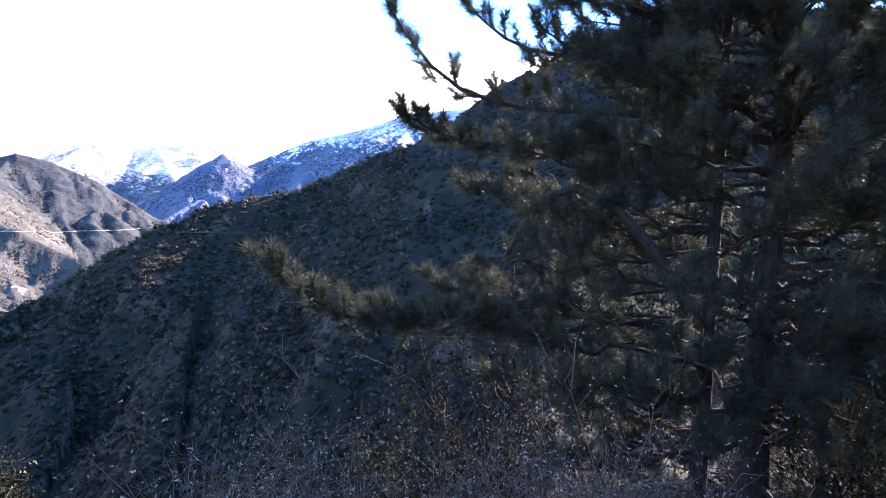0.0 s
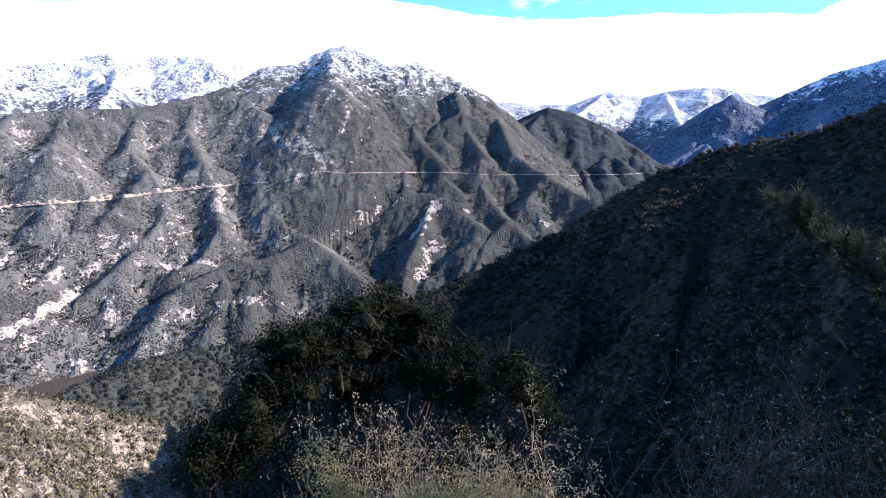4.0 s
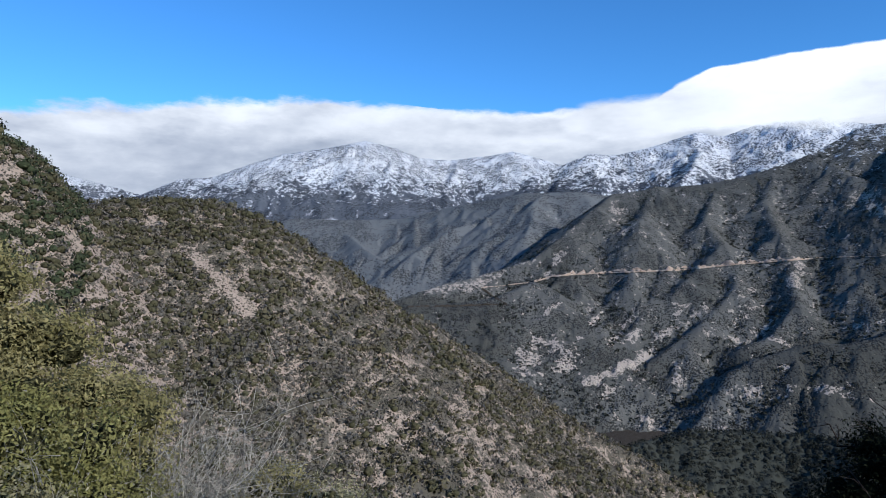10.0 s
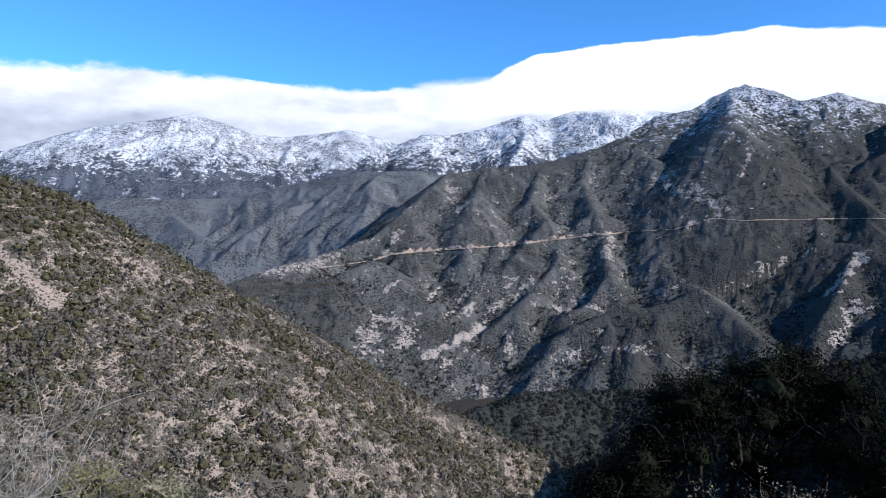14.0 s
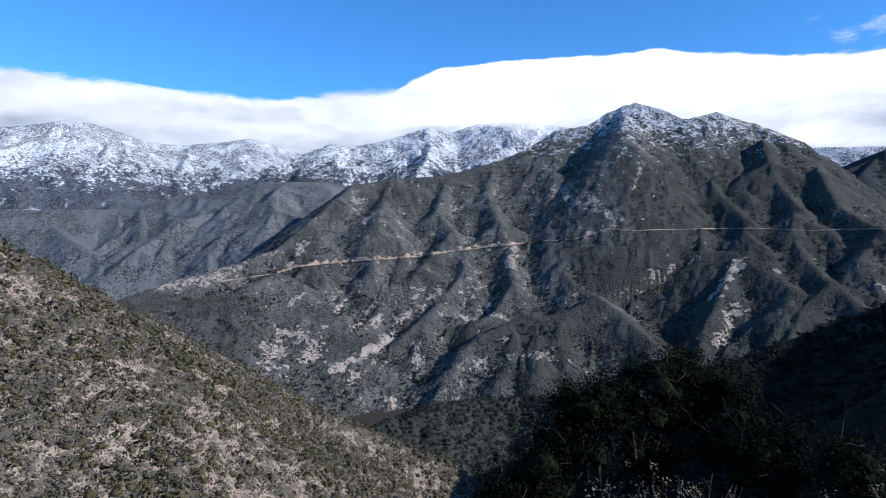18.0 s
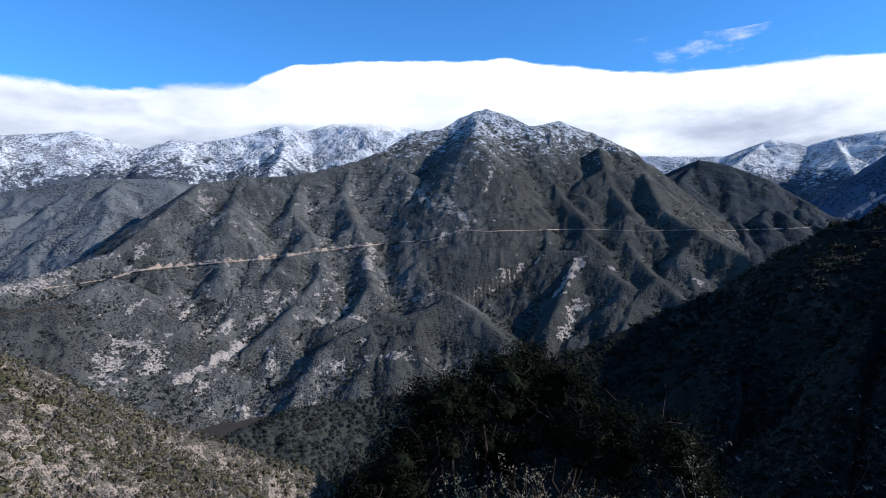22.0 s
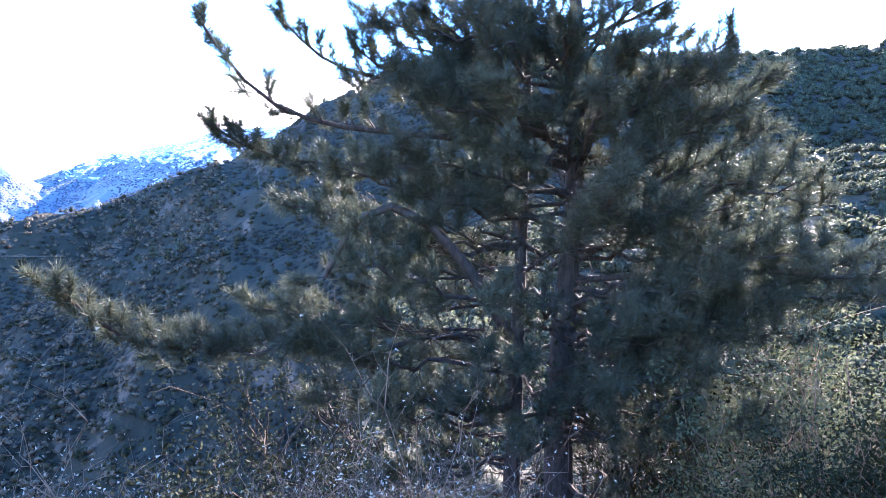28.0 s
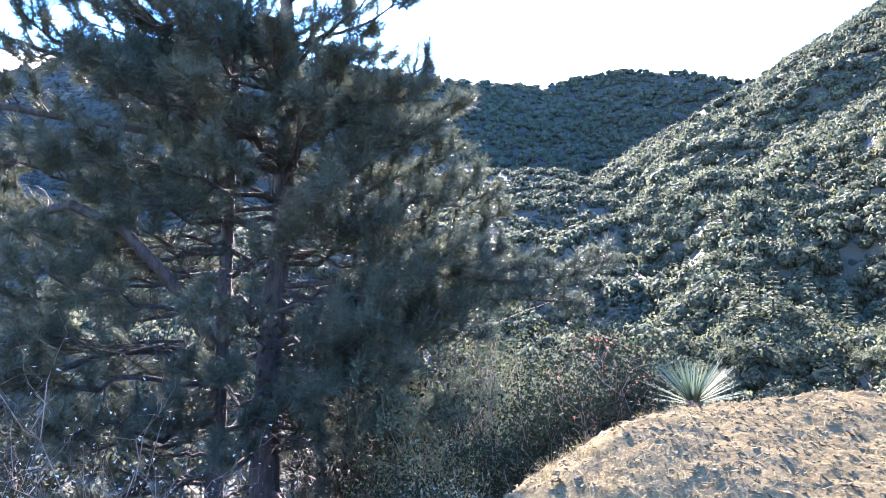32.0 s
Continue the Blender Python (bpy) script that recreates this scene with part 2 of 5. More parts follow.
SNOW_LEFT = [(crest([(128, 4300, 5.2), (122.9, 4300, 4.7), (119, 4300, 3.7), (117.3, 4200, 3.2), (114.3, 4000, 4.6), (111.6, 3950, 4.9), (108.4, 3900, 6.2), (106, 3850, 7.0), (102.1, 3800, 7.7), (98.7, 3800, 8.4),
                      (96, 3800, 7.8), (93.8, 3820, 7.0), (91.2, 3850, 6.8), (87.9, 3850, 7.2), (85.5, 3850, 7.6), (83.6, 3850, 7.1), (80, 3850, 6.0), (74, 3850, 5)]), 0.6),
             (crest([(98.7, 3800, 8.4), (101.4, 3560, 6.6), (105.5, 3400, 5.1), (108, 3300, 3.9), (110.4, 3200, 3.0)]), 0.75),
             (crest([(101.4, 3560, 6.6), (100.2, 3440, 5.9), (96.9, 3300, 4.4), (93.6, 3150, 2.4), (92, 3050, 1.2)]), 0.75),
             (crest([(94.9, 3800, 7.4), (93.6, 3600, 6.0), (90.5, 3350, 2.7)]), 0.75), (crest([(86.4, 3850, 7.1), (88.4, 3620, 5.1), (90, 3420, 3.3)]), 0.75)]
SNOW_MID = [(crest([(90, 2750, 2.7), (86, 2850, 4.0), (83.6, 2950, 5.4), (81.6, 3050, 6.1), (78.9, 3100, 7.3), (76.6, 3150, 7.1), (73.6, 3200, 7.7), (70, 3250, 8.8), (68, 3300, 8.3), (64, 3350, 9.6), (62.1, 3350, 10.0), (59.6, 3350, 8.9), (54, 3350, 8)]), 0.6),
            (crest([(76.6, 3150, 7.1), (77, 2850, 4.2), (79, 2500, 1.5)]), 0.6)]
MID_LEFT = [(crest([(108, 2500, 0.8), (104.9, 2450, 1.5), (101.1, 2400, 1.4), (95.7, 2400, 1.5), (91.3, 2350, 2.6), (88.5, 2300, 3.1), (84.6, 2250, 3.9), (79.2, 2250, 4.0), (74, 2300, 3)]), 0.55),
            (crest([(95.7, 2400, 1.5), (96, 2100, -1.5), (97, 1800, -4.5)]), 0.55), (crest([(86, 2270, 3.6), (87, 2000, 0), (90, 1750, -4)]), 0.55)]
SPUR = [(crest([(52, 620, -15.2), (58, 640, -14.9), (61.4, 650, -15.1), (66, 640, -15.5), (70.1, 620, -15.9), (74, 600, -17.2), (77, 580, -18.4), (80, 560, -20)]), 0.5)]
SHADE = [(crest([(90, 235, -46), (72, 248, -33), (62, 255, -24.5), (52, 265, -16.4), (45.8, 280, -11.9), (41.4, 290, -9.8), (37.2, 300, -7.7), (33, 310, -5.6), (29.8, 318, -4.0), (26, 325, -1.2), (24.2, 328, 0.0), (22.5, 330, 0.6), (20.8, 332, 1.5),
                  (17, 338, 2.6), (13.2, 345, 3.1), (10.9, 352, 4.1), (6.8, 360, 6.1), (3.3, 368, 7.7), (-0.8, 378, 9.6), (-4.3, 388, 11.8), (-8.3, 398, 14.1), (-11.8, 410, 15.8), (-20, 440, 17), (-30, 490, 16.2),
                  (-40, 560, 15), (-49.6, 640, 14.2), (-56.3, 680, 15.2), (-61.6, 660, 14.7), (-66.2, 600, 13.5), (-72, 560, 13)]), 0.62),
         # ribs that run down towards the turnout
         (crest([(13, 345, 3.0), (19, 300, -3), (21.5, 250, -7.5), (23, 205, -13), (25, 170, -19)]), 0.66), (crest([(26, 325, -1.3), (29, 290, -6.5), (31.5, 250, -11), (33, 210, -17), (35, 170, -24)]), 0.66),
         (crest([(-2, 375, 9.9), (2, 320, 2), (7, 270, -4), (13, 220, -10), (17, 180, -17)]), 0.66)]
BACKLIT = [(crest([(-100, 360, 24), (-88, 380, 22), (-82, 390, 20.2), (-75.9, 400, 17.8), (-73.1, 400, 16.2), (-70, 400, 14.8), (-66.2, 398, 12.7), (-62, 390, 9.3), (-58, 375, 6), (-54.6, 350, 3.6), (-52, 320, 1)]), 0.6)]
GULLY = [(crest([(-8, 215, -26), (-13, 220, -13), (-18, 222, -4), (-25, 220, 3.5), (-35, 230, 6.5), (-50, 250, 7), (-56, 270, 5)]), 0.33)]
LEFT_HILL = [(crest([(150, 260, 2.0), (136, 245, 2.2), (122.9, 231, 2.3), (121, 229, 2.4), (118.2, 228, 2.7), (114.8, 230, 2.9), (111.2, 232, 2.7), (108.4, 234, 1.6), (105.6, 237, 0.2),
                     (102.1, 240, -1.9), (98.1, 246, -4.7), (94, 253, -7.3), (89.3, 263, -10.3), (84.2, 275, -13.4), (79.1, 281, -16.3), (74.2, 284, -18.5), (69.5, 288, -20.4), (65.9, 292, -22.6), (62, 300, -26)]), 0.76),
             (crest([(124.6, 205, 5.0), (125.6, 203, 6.6), (127.6, 200, 8.0), (132, 198, 10), (145, 195, 13)]), 1.2)]


def form(crests, amp, size, reach, fine, seed, round_top=3.0, blend=0.0):
    def height(X, Y):
        h, d = ridge_height(X, Y, crests, round_top, blend)
        return relief(X, Y, h, d, amp, size, reach, fine, seed)
    return height


main_h = form(spurs(MAIN, 420, 0.52, 0.76, -310, 111, 0.45), 13, 60, 40, 2.2, 11, 11, 5.0)
dome_h = form(spurs(DOME, 170, 0.45, 0.7, -300, 112), 13, 70, 28, 1.8, 12, 9)
far_right_h = form(spurs(FAR_RIGHT, 360, 0.45, 0.72, -100, 113, 1.8), 34, 150, 60, 5.0, 13, 12)
cone_h = form(spurs(CONE, 300, 0.45, 0.72, -100, 114, 1.5), 28, 120, 50, 4.0, 14, 12)
snow_left_h = form(spurs(SNOW_LEFT, 420, 0.5, 0.78, -100, 115, 1.1), 30, 110, 50, 5.0, 15, 12)
snow_mid_h = form(spurs(SNOW_MID, 290, 0.45, 0.74, -100, 116, 1.5), 30, 120, 40, 4.0, 16, 12)
mid_left_h = form(spurs(MID_LEFT, 230, 0.42, 0.66, -300, 117, 1.2), 16, 85, 30, 2.2, 17, 10)
spur_h = form(SPUR, 25, 120, 60, 2.0, 18)
shade_h = form(SHADE, 16, 70, 35, 1.0, 19)
backlit_h = form(BACKLIT, 18, 80, 45, 1.0, 20)
gully_h = form(GULLY, 8, 50, 30, 0.8, 22)
left_hill_h = form(LEFT_HILL, 9, 55, 30, 0.6, 21)


def hit(height, bearing, el, near, far):
    """Where a slope is met along a bearing at an angle above the eye."""
    r = np.linspace(near, far, 1500)
    b = radians(bearing)
    h = height(-r * math.sin(b), r * math.cos(b))
    over = np.degrees(np.arctan2(h - EYE, r)) > el
    q = r[np.argmax(over)] if over.any() else far
    return np.array(toward(bearing, q, el))


def scar_map(X, Y, Z, scars):
    """How strongly rock is laid bare: near lines between two places, each with a width."""
    P = np.stack([X, Y, Z], -1)
    out = np.zeros(X.shape)
    ragged = 0.9 * fbm(X / 38, Y / 38 + Z / 22, 5, 77, 0.62) + 0.9 * fbm(X / 11 + Z / 30, Y / 11 + Z / 9, 3, 78, 0.6)
    for a, b, w, strength in scars:
        e = b - a
        t = np.clip(((P - a) @ e) / (e @ e + 1e-6), 0, 1)
        d = np.linalg.norm(P - a - t[..., None] * e, axis=-1) / w
        out = np.maximum(out, strength * np.clip(0.9 - d + ragged, 0, 1))
    return out


# ---- materials ----
def node(nt, kind, **sets):
    n = nt.nodes.new("ShaderNode" + kind)
    for key, value in sets.items():
        n.inputs[key].default_value = value
    return n


def wire(nt, a, b):
    nt.links.new(a, b)


def blank(name, rough=0.9, spec=0.2):
    m = bpy.data.materials.new(name)
    m.use_nodes = True
    nt = m.node_tree
    b = nt.nodes["Principled BSDF"]
    b.inputs["Roughness"].default_value = rough
    b.inputs["Specular IOR Level"].default_value = spec
    return m, nt, b


def noise_of(nt, size, detail=4.0, rough=0.55, pos=None):
    """Noise 0..1 with blobs about `size` metres across."""
    if pos is None:
        pos = nt.nodes.new("ShaderNodeNewGeometry").outputs["Position"]
    n = node(nt, "TexNoise", Scale=1.0 / size, Detail=detail, Roughness=rough)
    wire(nt, pos, n.inputs["Vector"])
    return n.outputs["Fac"]


def ramp(nt, value, lo, hi):
    n = node(nt, "MapRange")
    n.interpolation_type = "SMOOTHSTEP"
    n.inputs["From Min"].default_value, n.inputs["From Max"].default_value = lo, hi
    wire(nt, value, n.inputs["Value"])
    return n.outputs["Result"]


def calc(nt, op, a, b=None, c=None):
    n = nt.nodes.new("ShaderNodeMath")
    n.operation = op
    for i, v in enumerate((a, b, c)):
        if v is None:
            continue
        if isinstance(v, (int, float)):
            n.inputs[i].default_value = v
        else:
            wire(nt, v, n.inputs[i])
    return n.outputs[0]


def mixed(nt, fac, a, b):
    n = nt.nodes.new("ShaderNodeMix")
    n.data_type = "RGBA"
    for i, v in ((0, fac), (6, a), (7, b)):
        if isinstance(v, tuple):
            n.inputs[i].default_value = (*v, 1)
        elif isinstance(v, (int, float)):
            n.inputs[i].default_value = v
        else:
            wire(nt, v, n.inputs[i])
    return n.outputs[2]


def bumped(nt, bsdf, height, strength, dist):
    n = node(nt, "Bump", Strength=strength, Distance=dist)
    wire(nt, height, n.inputs["Height"])
    wire(nt, n.outputs[0], bsdf.inputs["Normal"])


def mountain_mat(name, scrub, scrub2, bare, bare_at, shrub, snow=None, patch=90.0, steep=1.6, speck=0.5, knobs=0.45):
    """Scrub in tufts, bare rock on steep and worn places, snow lying between the tufts above a height."""
    m, nt, b = blank(name, 0.95, 0.1)
    g = nt.nodes.new("ShaderNodeNewGeometry")
    pos = g.outputs["Position"]
    xyz = nt.nodes.new("ShaderNodeSeparateXYZ")
    wire(nt, g.outputs["Normal"], xyz.inputs[0])
    hgt = nt.nodes.new("ShaderNodeSeparateXYZ")
    wire(nt, pos, hgt.inputs[0])
    vor = node(nt, "TexVoronoi", Scale=1.0 / shrub)
    wire(nt, pos, vor.inputs["Vector"])
    cell = nt.nodes.new("ShaderNodeSeparateColor")
    wire(nt, vor.outputs["Color"], cell.inputs[0])
    tuft = ramp(nt, vor.outputs["Distance"], 0.75, 0.25)
    big, mid, small = noise_of(nt, patch * 3, 4, 0.55, pos), noise_of(nt, patch, 6, 0.6, pos), noise_of(nt, shrub * 2.5, 4, 0.65, pos)
    green = mixed(nt, ramp(nt, big, 0.35, 0.65), scrub, scrub2)
    green = mixed(nt, calc(nt, "MULTIPLY", small, 0.5), green, tuple(c * 0.6 for c in scrub))
    cover = nt.nodes.new("ShaderNodeAttribute")
    cover.attribute_name = "lush"
    green = mixed(nt, cover.outputs["Fac"], green, (0.062, 0.06, 0.05))
    wooded = ramp(nt, noise_of(nt, patch * 1.5, 5, 0.62, pos), 0.36, 0.64)
    dots = calc(nt, "MULTIPLY", tuft, calc(nt, "GREATER_THAN", wooded, cell.outputs[0]))
    green = mixed(nt, dots, green, tuple(c * 0.3 for c in scrub))
    s = calc(nt, "MULTIPLY", calc(nt, "SUBTRACT", 1.0, xyz.outputs[2]), steep)
    worn = calc(nt, "ADD", calc(nt, "ADD", mid, s), calc(nt, "MULTIPLY", calc(nt, "SUBTRACT", small, 0.5), speck))
    att = nt.nodes.new("ShaderNodeAttribute")
    att.attribute_name = "bare"
    worn = calc(nt, "ADD", worn, calc(nt, "SUBTRACT", calc(nt, "MULTIPLY", att.outputs["Fac"], 0.75), calc(nt, "MULTIPLY", cover.outputs["Fac"], 0.16)))
    rock = mixed(nt, small, bare, tuple(c * 0.55 for c in bare))
    mask = ramp(nt, worn, bare_at, bare_at + 0.1)
    open_rock = calc(nt, "SUBTRACT", 1.0, ramp(nt, att.outputs["Fac"], 0.6, 1.15))
    mask = calc(nt, "MULTIPLY", mask, calc(nt, "SUBTRACT", 1.0, calc(nt, "MULTIPLY", open_rock, calc(nt, "MULTIPLY", tuft, calc(nt, "GREATER_THAN", cell.outputs[1], 0.45)))))
    col = mixed(nt, mask, green, rock)
    if snow is not None:
        lie = calc(nt, "ADD", calc(nt, "DIVIDE", calc(nt, "SUBTRACT", hgt.outputs[2], snow), 220.0), calc(nt, "MULTIPLY", calc(nt, "SUBTRACT", mid, 0.5), 2.2))
        lie = calc(nt, "ADD", lie, calc(nt, "MULTIPLY", calc(nt, "SUBTRACT", small, 0.5), 2.8))
        lie = calc(nt, "MULTIPLY", ramp(nt, lie, 0.45, 0.8), calc(nt, "SUBTRACT", 1.0, calc(nt, "MULTIPLY", tuft, calc(nt, "GREATER_THAN", calc(nt, "ADD", wooded, 0.25), cell.outputs[2]))))
        col = mixed(nt, lie, col, (0.6, 0.598, 0.592))
    wire(nt, col, b.inputs["Base Color"])
    h = calc(nt, "ADD", calc(nt, "ADD", calc(nt, "MULTIPLY", dots, 0.8), calc(nt, "MULTIPLY", tuft, 0.15)), small)
    bumped(nt, b, h, 0.9, shrub * knobs)
    return m


def soil_mat(name, a, c, stone, size=1.0):
    m, nt, b = blank(name, 0.97, 0.0)
    pos = nt.nodes.new("ShaderNodeNewGeometry").outputs["Position"]
    n1, n2, n3 = noise_of(nt, size * 4, 4, 0.6, pos), noise_of(nt, size * 0.35, 6, 0.65, pos), noise_of(nt, size * 0.06, 4, 0.6, pos)
    col = mixed(nt, ramp(nt, n1, 0.35, 0.65), a, c)
    col = mixed(nt, ramp(nt, calc(nt, "ADD", calc(nt, "MULTIPLY", n2, 0.6), calc(nt, "MULTIPLY", n3, 0.4)), 0.5, 0.62), col, stone)
    wire(nt, col, b.inputs["Base Color"])
    bumped(nt, b, calc(nt, "ADD", n2, calc(nt, "MULTIPLY", n3, 0.4)), 0.8, size * 0.12)
    return m


def leaf_mat(name, a, c, size=3.0, thin=0.25, rough=0.8, spec=0.06, bump=0):
    """Foliage that varies leaf by leaf and plant by plant, and lets some light through."""
    m, nt, b = blank(name, rough, spec)
    g = nt.nodes.new("ShaderNodeNewGeometry")
    col = mixed(nt, ramp(nt, noise_of(nt, size, 2, 0.5, g.outputs["Position"]), 0.35, 0.65), a, c)
    col = mixed(nt, calc(nt, "MULTIPLY", g.outputs["Random Per Island"], 0.55), col, tuple(v * 0.35 for v in a))
    wire(nt, col, b.inputs["Base Color"])
    if bump:
        fine = noise_of(nt, bump, 3, 0.7, g.outputs["Position"])
        # low spots of the bump are coloured darker, like shaded gaps between leaves
        col = mixed(nt, ramp(nt, fine, 0.42, 0.62), tuple(v * 0.3 for v in a), col)
        wire(nt, col, b.inputs["Base Color"])
        bumped(nt, b, fine, 1.0, bump * 1.2)
    t = nt.nodes.new("ShaderNodeBsdfTranslucent")
    wire(nt, col, t.inputs["Color"])
    mx = node(nt, "MixShader", Fac=thin)
    wire(nt, b.outputs[0], mx.inputs[1])
    wire(nt, t.outputs[0], mx.inputs[2])
    wire(nt, mx.outputs[0], nt.nodes["Material Output"].inputs["Surface"])
    return m


def bark_mat(name, a, c, size=0.08):
    m, nt, b = blank(name, 0.95, 0.1)
    g = nt.nodes.new("ShaderNodeNewGeometry")
    mp = node(nt, "Mapping")
    mp.inputs["Scale"].default_value = (1, 1, 0.25)
    wire(nt, g.outputs["Position"], mp.inputs["Vector"])
    n = noise_of(nt, size, 5, 0.65, mp.outputs[0])
    wire(nt, mixed(nt, ramp(nt, n, 0.35, 0.65), a, c), b.inputs["Base Color"])
    bumped(nt, b, n, 0.9, 0.03)
    return m


# Far ranges: greyer, bluer base colours stand in for distance haze.
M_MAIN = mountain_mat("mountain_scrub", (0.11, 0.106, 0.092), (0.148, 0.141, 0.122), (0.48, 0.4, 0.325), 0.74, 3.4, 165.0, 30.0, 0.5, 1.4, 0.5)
# The dome's colour is also lowered for its shaded left face.
M_DOME = mountain_mat("hazed_dome_scrub", (0.046, 0.051, 0.052), (0.062, 0.066, 0.062), (0.4, 0.36, 0.32), 1.05, 4.0, 480.0, 60.0, 0.6, 0.9, 0.4)
M_FAR = mountain_mat("hazed_snowy_rock", (0.085, 0.092, 0.105), (0.12, 0.128, 0.142), (0.42, 0.42, 0.44), 0.85, 7.0, 120.0, 80.0, 1.0)
M_CONE = mountain_mat("hazed_forest", (0.085, 0.11, 0.15), (0.11, 0.135, 0.175), (0.4, 0.42, 0.46), 1.0, 9.0, 260.0, 110.0, 0.8)
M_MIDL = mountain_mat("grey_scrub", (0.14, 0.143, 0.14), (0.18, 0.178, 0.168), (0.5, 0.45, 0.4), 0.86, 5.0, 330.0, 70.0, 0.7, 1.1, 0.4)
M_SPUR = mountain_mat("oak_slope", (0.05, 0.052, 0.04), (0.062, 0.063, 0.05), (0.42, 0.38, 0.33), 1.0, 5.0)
# Ground of the shaded ridge, near black: its shade is in the colour.
M_SHADE = mountain_mat("shade_dark_slope", (0.018, 0.018, 0.012), (0.024, 0.022, 0.015), (0.07, 0.055, 0.042), 1.0, 2.0, None, 25.0)
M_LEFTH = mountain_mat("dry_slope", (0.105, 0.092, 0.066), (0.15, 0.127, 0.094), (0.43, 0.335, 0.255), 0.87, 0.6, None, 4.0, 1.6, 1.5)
# Soil lowered in colour for the shade on the bank.
M_GROUND = soil_mat("shade_dark_soil", (0.06, 0.048, 0.036), (0.045, 0.036, 0.026), (0.12, 0.1, 0.08))
M_BERM = soil_mat("gravel_berm", (0.062, 0.047, 0.025), (0.047, 0.036, 0.019), (0.08, 0.065, 0.036), 0.18)
M_OLIVE = leaf_mat("olive_scrub", (0.165, 0.143, 0.082), (0.205, 0.172, 0.104))
M_DARK = leaf_mat("dark_scrub", (0.065, 0.08, 0.04), (0.09, 0.1, 0.052))
M_HILLGREEN = leaf_mat("hillside_scrub", (0.102, 0.095, 0.05), (0.14, 0.125, 0.068))
M_GREYSAGE = leaf_mat("grey_sage", (0.185, 0.16, 0.122), (0.215, 0.185, 0.145))
M_CANOPY = leaf_mat("canopy", (0.056, 0.066, 0.038), (0.078, 0.085, 0.05), 6.0, 0.5, 0.9, 0.02)
# Core of the canopies, mottled dark to suggest shade inside them.
M_CORE = leaf_mat("canopy_shade", (0.062, 0.072, 0.044), (0.08, 0.086, 0.054), 6.0, 0.25, 0.9, 0.02, 0.8)
M_WOODS = leaf_mat("canyon_woods", (0.04, 0.043, 0.032), (0.062, 0.062, 0.047))
M_BACK = mountain_mat("brushy_ground", (0.03, 0.028, 0.017), (0.04, 0.035, 0.022), (0.07, 0.058, 0.04), 1.5, 1.6, None, 20.0)
# Darkened scrub for the shaded ridge, its colour carries the shade.
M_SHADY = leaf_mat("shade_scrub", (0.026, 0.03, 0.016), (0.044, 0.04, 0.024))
M_DRY = leaf_mat("dry_scrub", (0.215, 0.186, 0.146), (0.165, 0.148, 0.122))
# Darker copy of M_DRY for the same ridge, shade put into the colour.
M_DUN = leaf_mat("shade_dry_scrub", (0.125, 0.1, 0.07), (0.085, 0.07, 0.05))
# Near-black leaves: the shade they stand in is put into the colour.
M_OAK = leaf_mat("shade_dark_leaf", (0.014, 0.017, 0.009), (0.022, 0.026, 0.014), 8.0, 0.1, 0.9, 0.03)
M_NEEDLE = leaf_mat("pine_needle", (0.04, 0.049, 0.034), (0.06, 0.066, 0.041), 2.0, 0.25, 0.6, 0.08)
M_BARK = bark_mat("pine_bark", (0.02, 0.016, 0.014), (0.042, 0.033, 0.027))


# ---- land ----
COARSE = np.concatenate([np.arange(-180, -84, 4.0), np.arange(-84, 140, 0.9), np.arange(140, 180.1, 4.0)])
ground = sheet("ground", COARSE, np.concatenate([[0.01], geo(0.8, 4950, 130)]), ground_height, M_GROUND,
               label="bare brown turnout and steep bank falling to a canyon", category="ground")
deep = lambda low: (lambda X, Y, Z: Z > low)
ON_MAIN = lambda b, el: hit(main_h, b, el, 850, 2350)
SCAR_LINES = [((79, -12.8), (76.1, -11.4), 16, 1.15), ((76.1, -11.4), (73.3, -9.9), 13, 1.1), ((74.3, -8), (76.3, -9.3), 11, 1), ((77.6, -6.6), (78.4, -7.6), 7, 1), ((71.4, -10.6), (71.2, -12.3), 9, 0.85),
              ((84.7, -11.7), (83.3, -9.7), 34, 0.72), ((81.5, -8.9), (80.1, -11.3), 30, 0.6), ((66.8, -8.7), (65.2, -8.3), 20, 0.85), ((64.2, -7.9), (62.9, -8.4), 12, 0.8), ((81.2, -1.4), (82.3, -3.5), 14, 0.85),
              ((93, -4.9), (88.4, -4.0), 34, 0.5), ((88.4, -3.7), (83.5, -1.9), 30, 0.46), ((76.7, 3), (75.5, 0.6), 24, 0.5), ((58.2, 3.3), (56.9, 1.8), 26, 0.75), ((55.9, 2.3), (53.6, 0.1), 24, 0.6)]
SCAR_LINES += [((43.5, -3), (45.6, -6.1), 18, 1.05), ((43.7, -7), (45.2, -9.7), 20, 0.85), ((48.9, -3.5), (46.9, -2.7), 10, 0.85), ((41.3, -3.6), (40.3, -4), 9, 0.75), ((34.1, -4.4), (33.4, -5), 12, 0.6),
               ((30.6, -3.6), (30, -4), 10, 0.6), ((65.2, -12.2), (59, -11.7), 34, 0.52), ((74.1, -15.2), (73.4, -15.8), 12, 0.85), ((58.6, -6.7), (56.8, -6.2), 6, 0.9), ((54.1, -0.4), (55.9, -0.8), 8, 0.8),
               ((62.2, -2), (62.7, -3.6), 18, 0.55), ((76.3, -13), (77.8, -13.8), 14, 0.6), ((50.6, -3.9), (49.5, -4.9), 12, 0.55), ((69.3, -5.6), (70.3, -7.2), 12, 0.6), ((51.3, 5.5), (52, 3.1), 14, 0.5)]
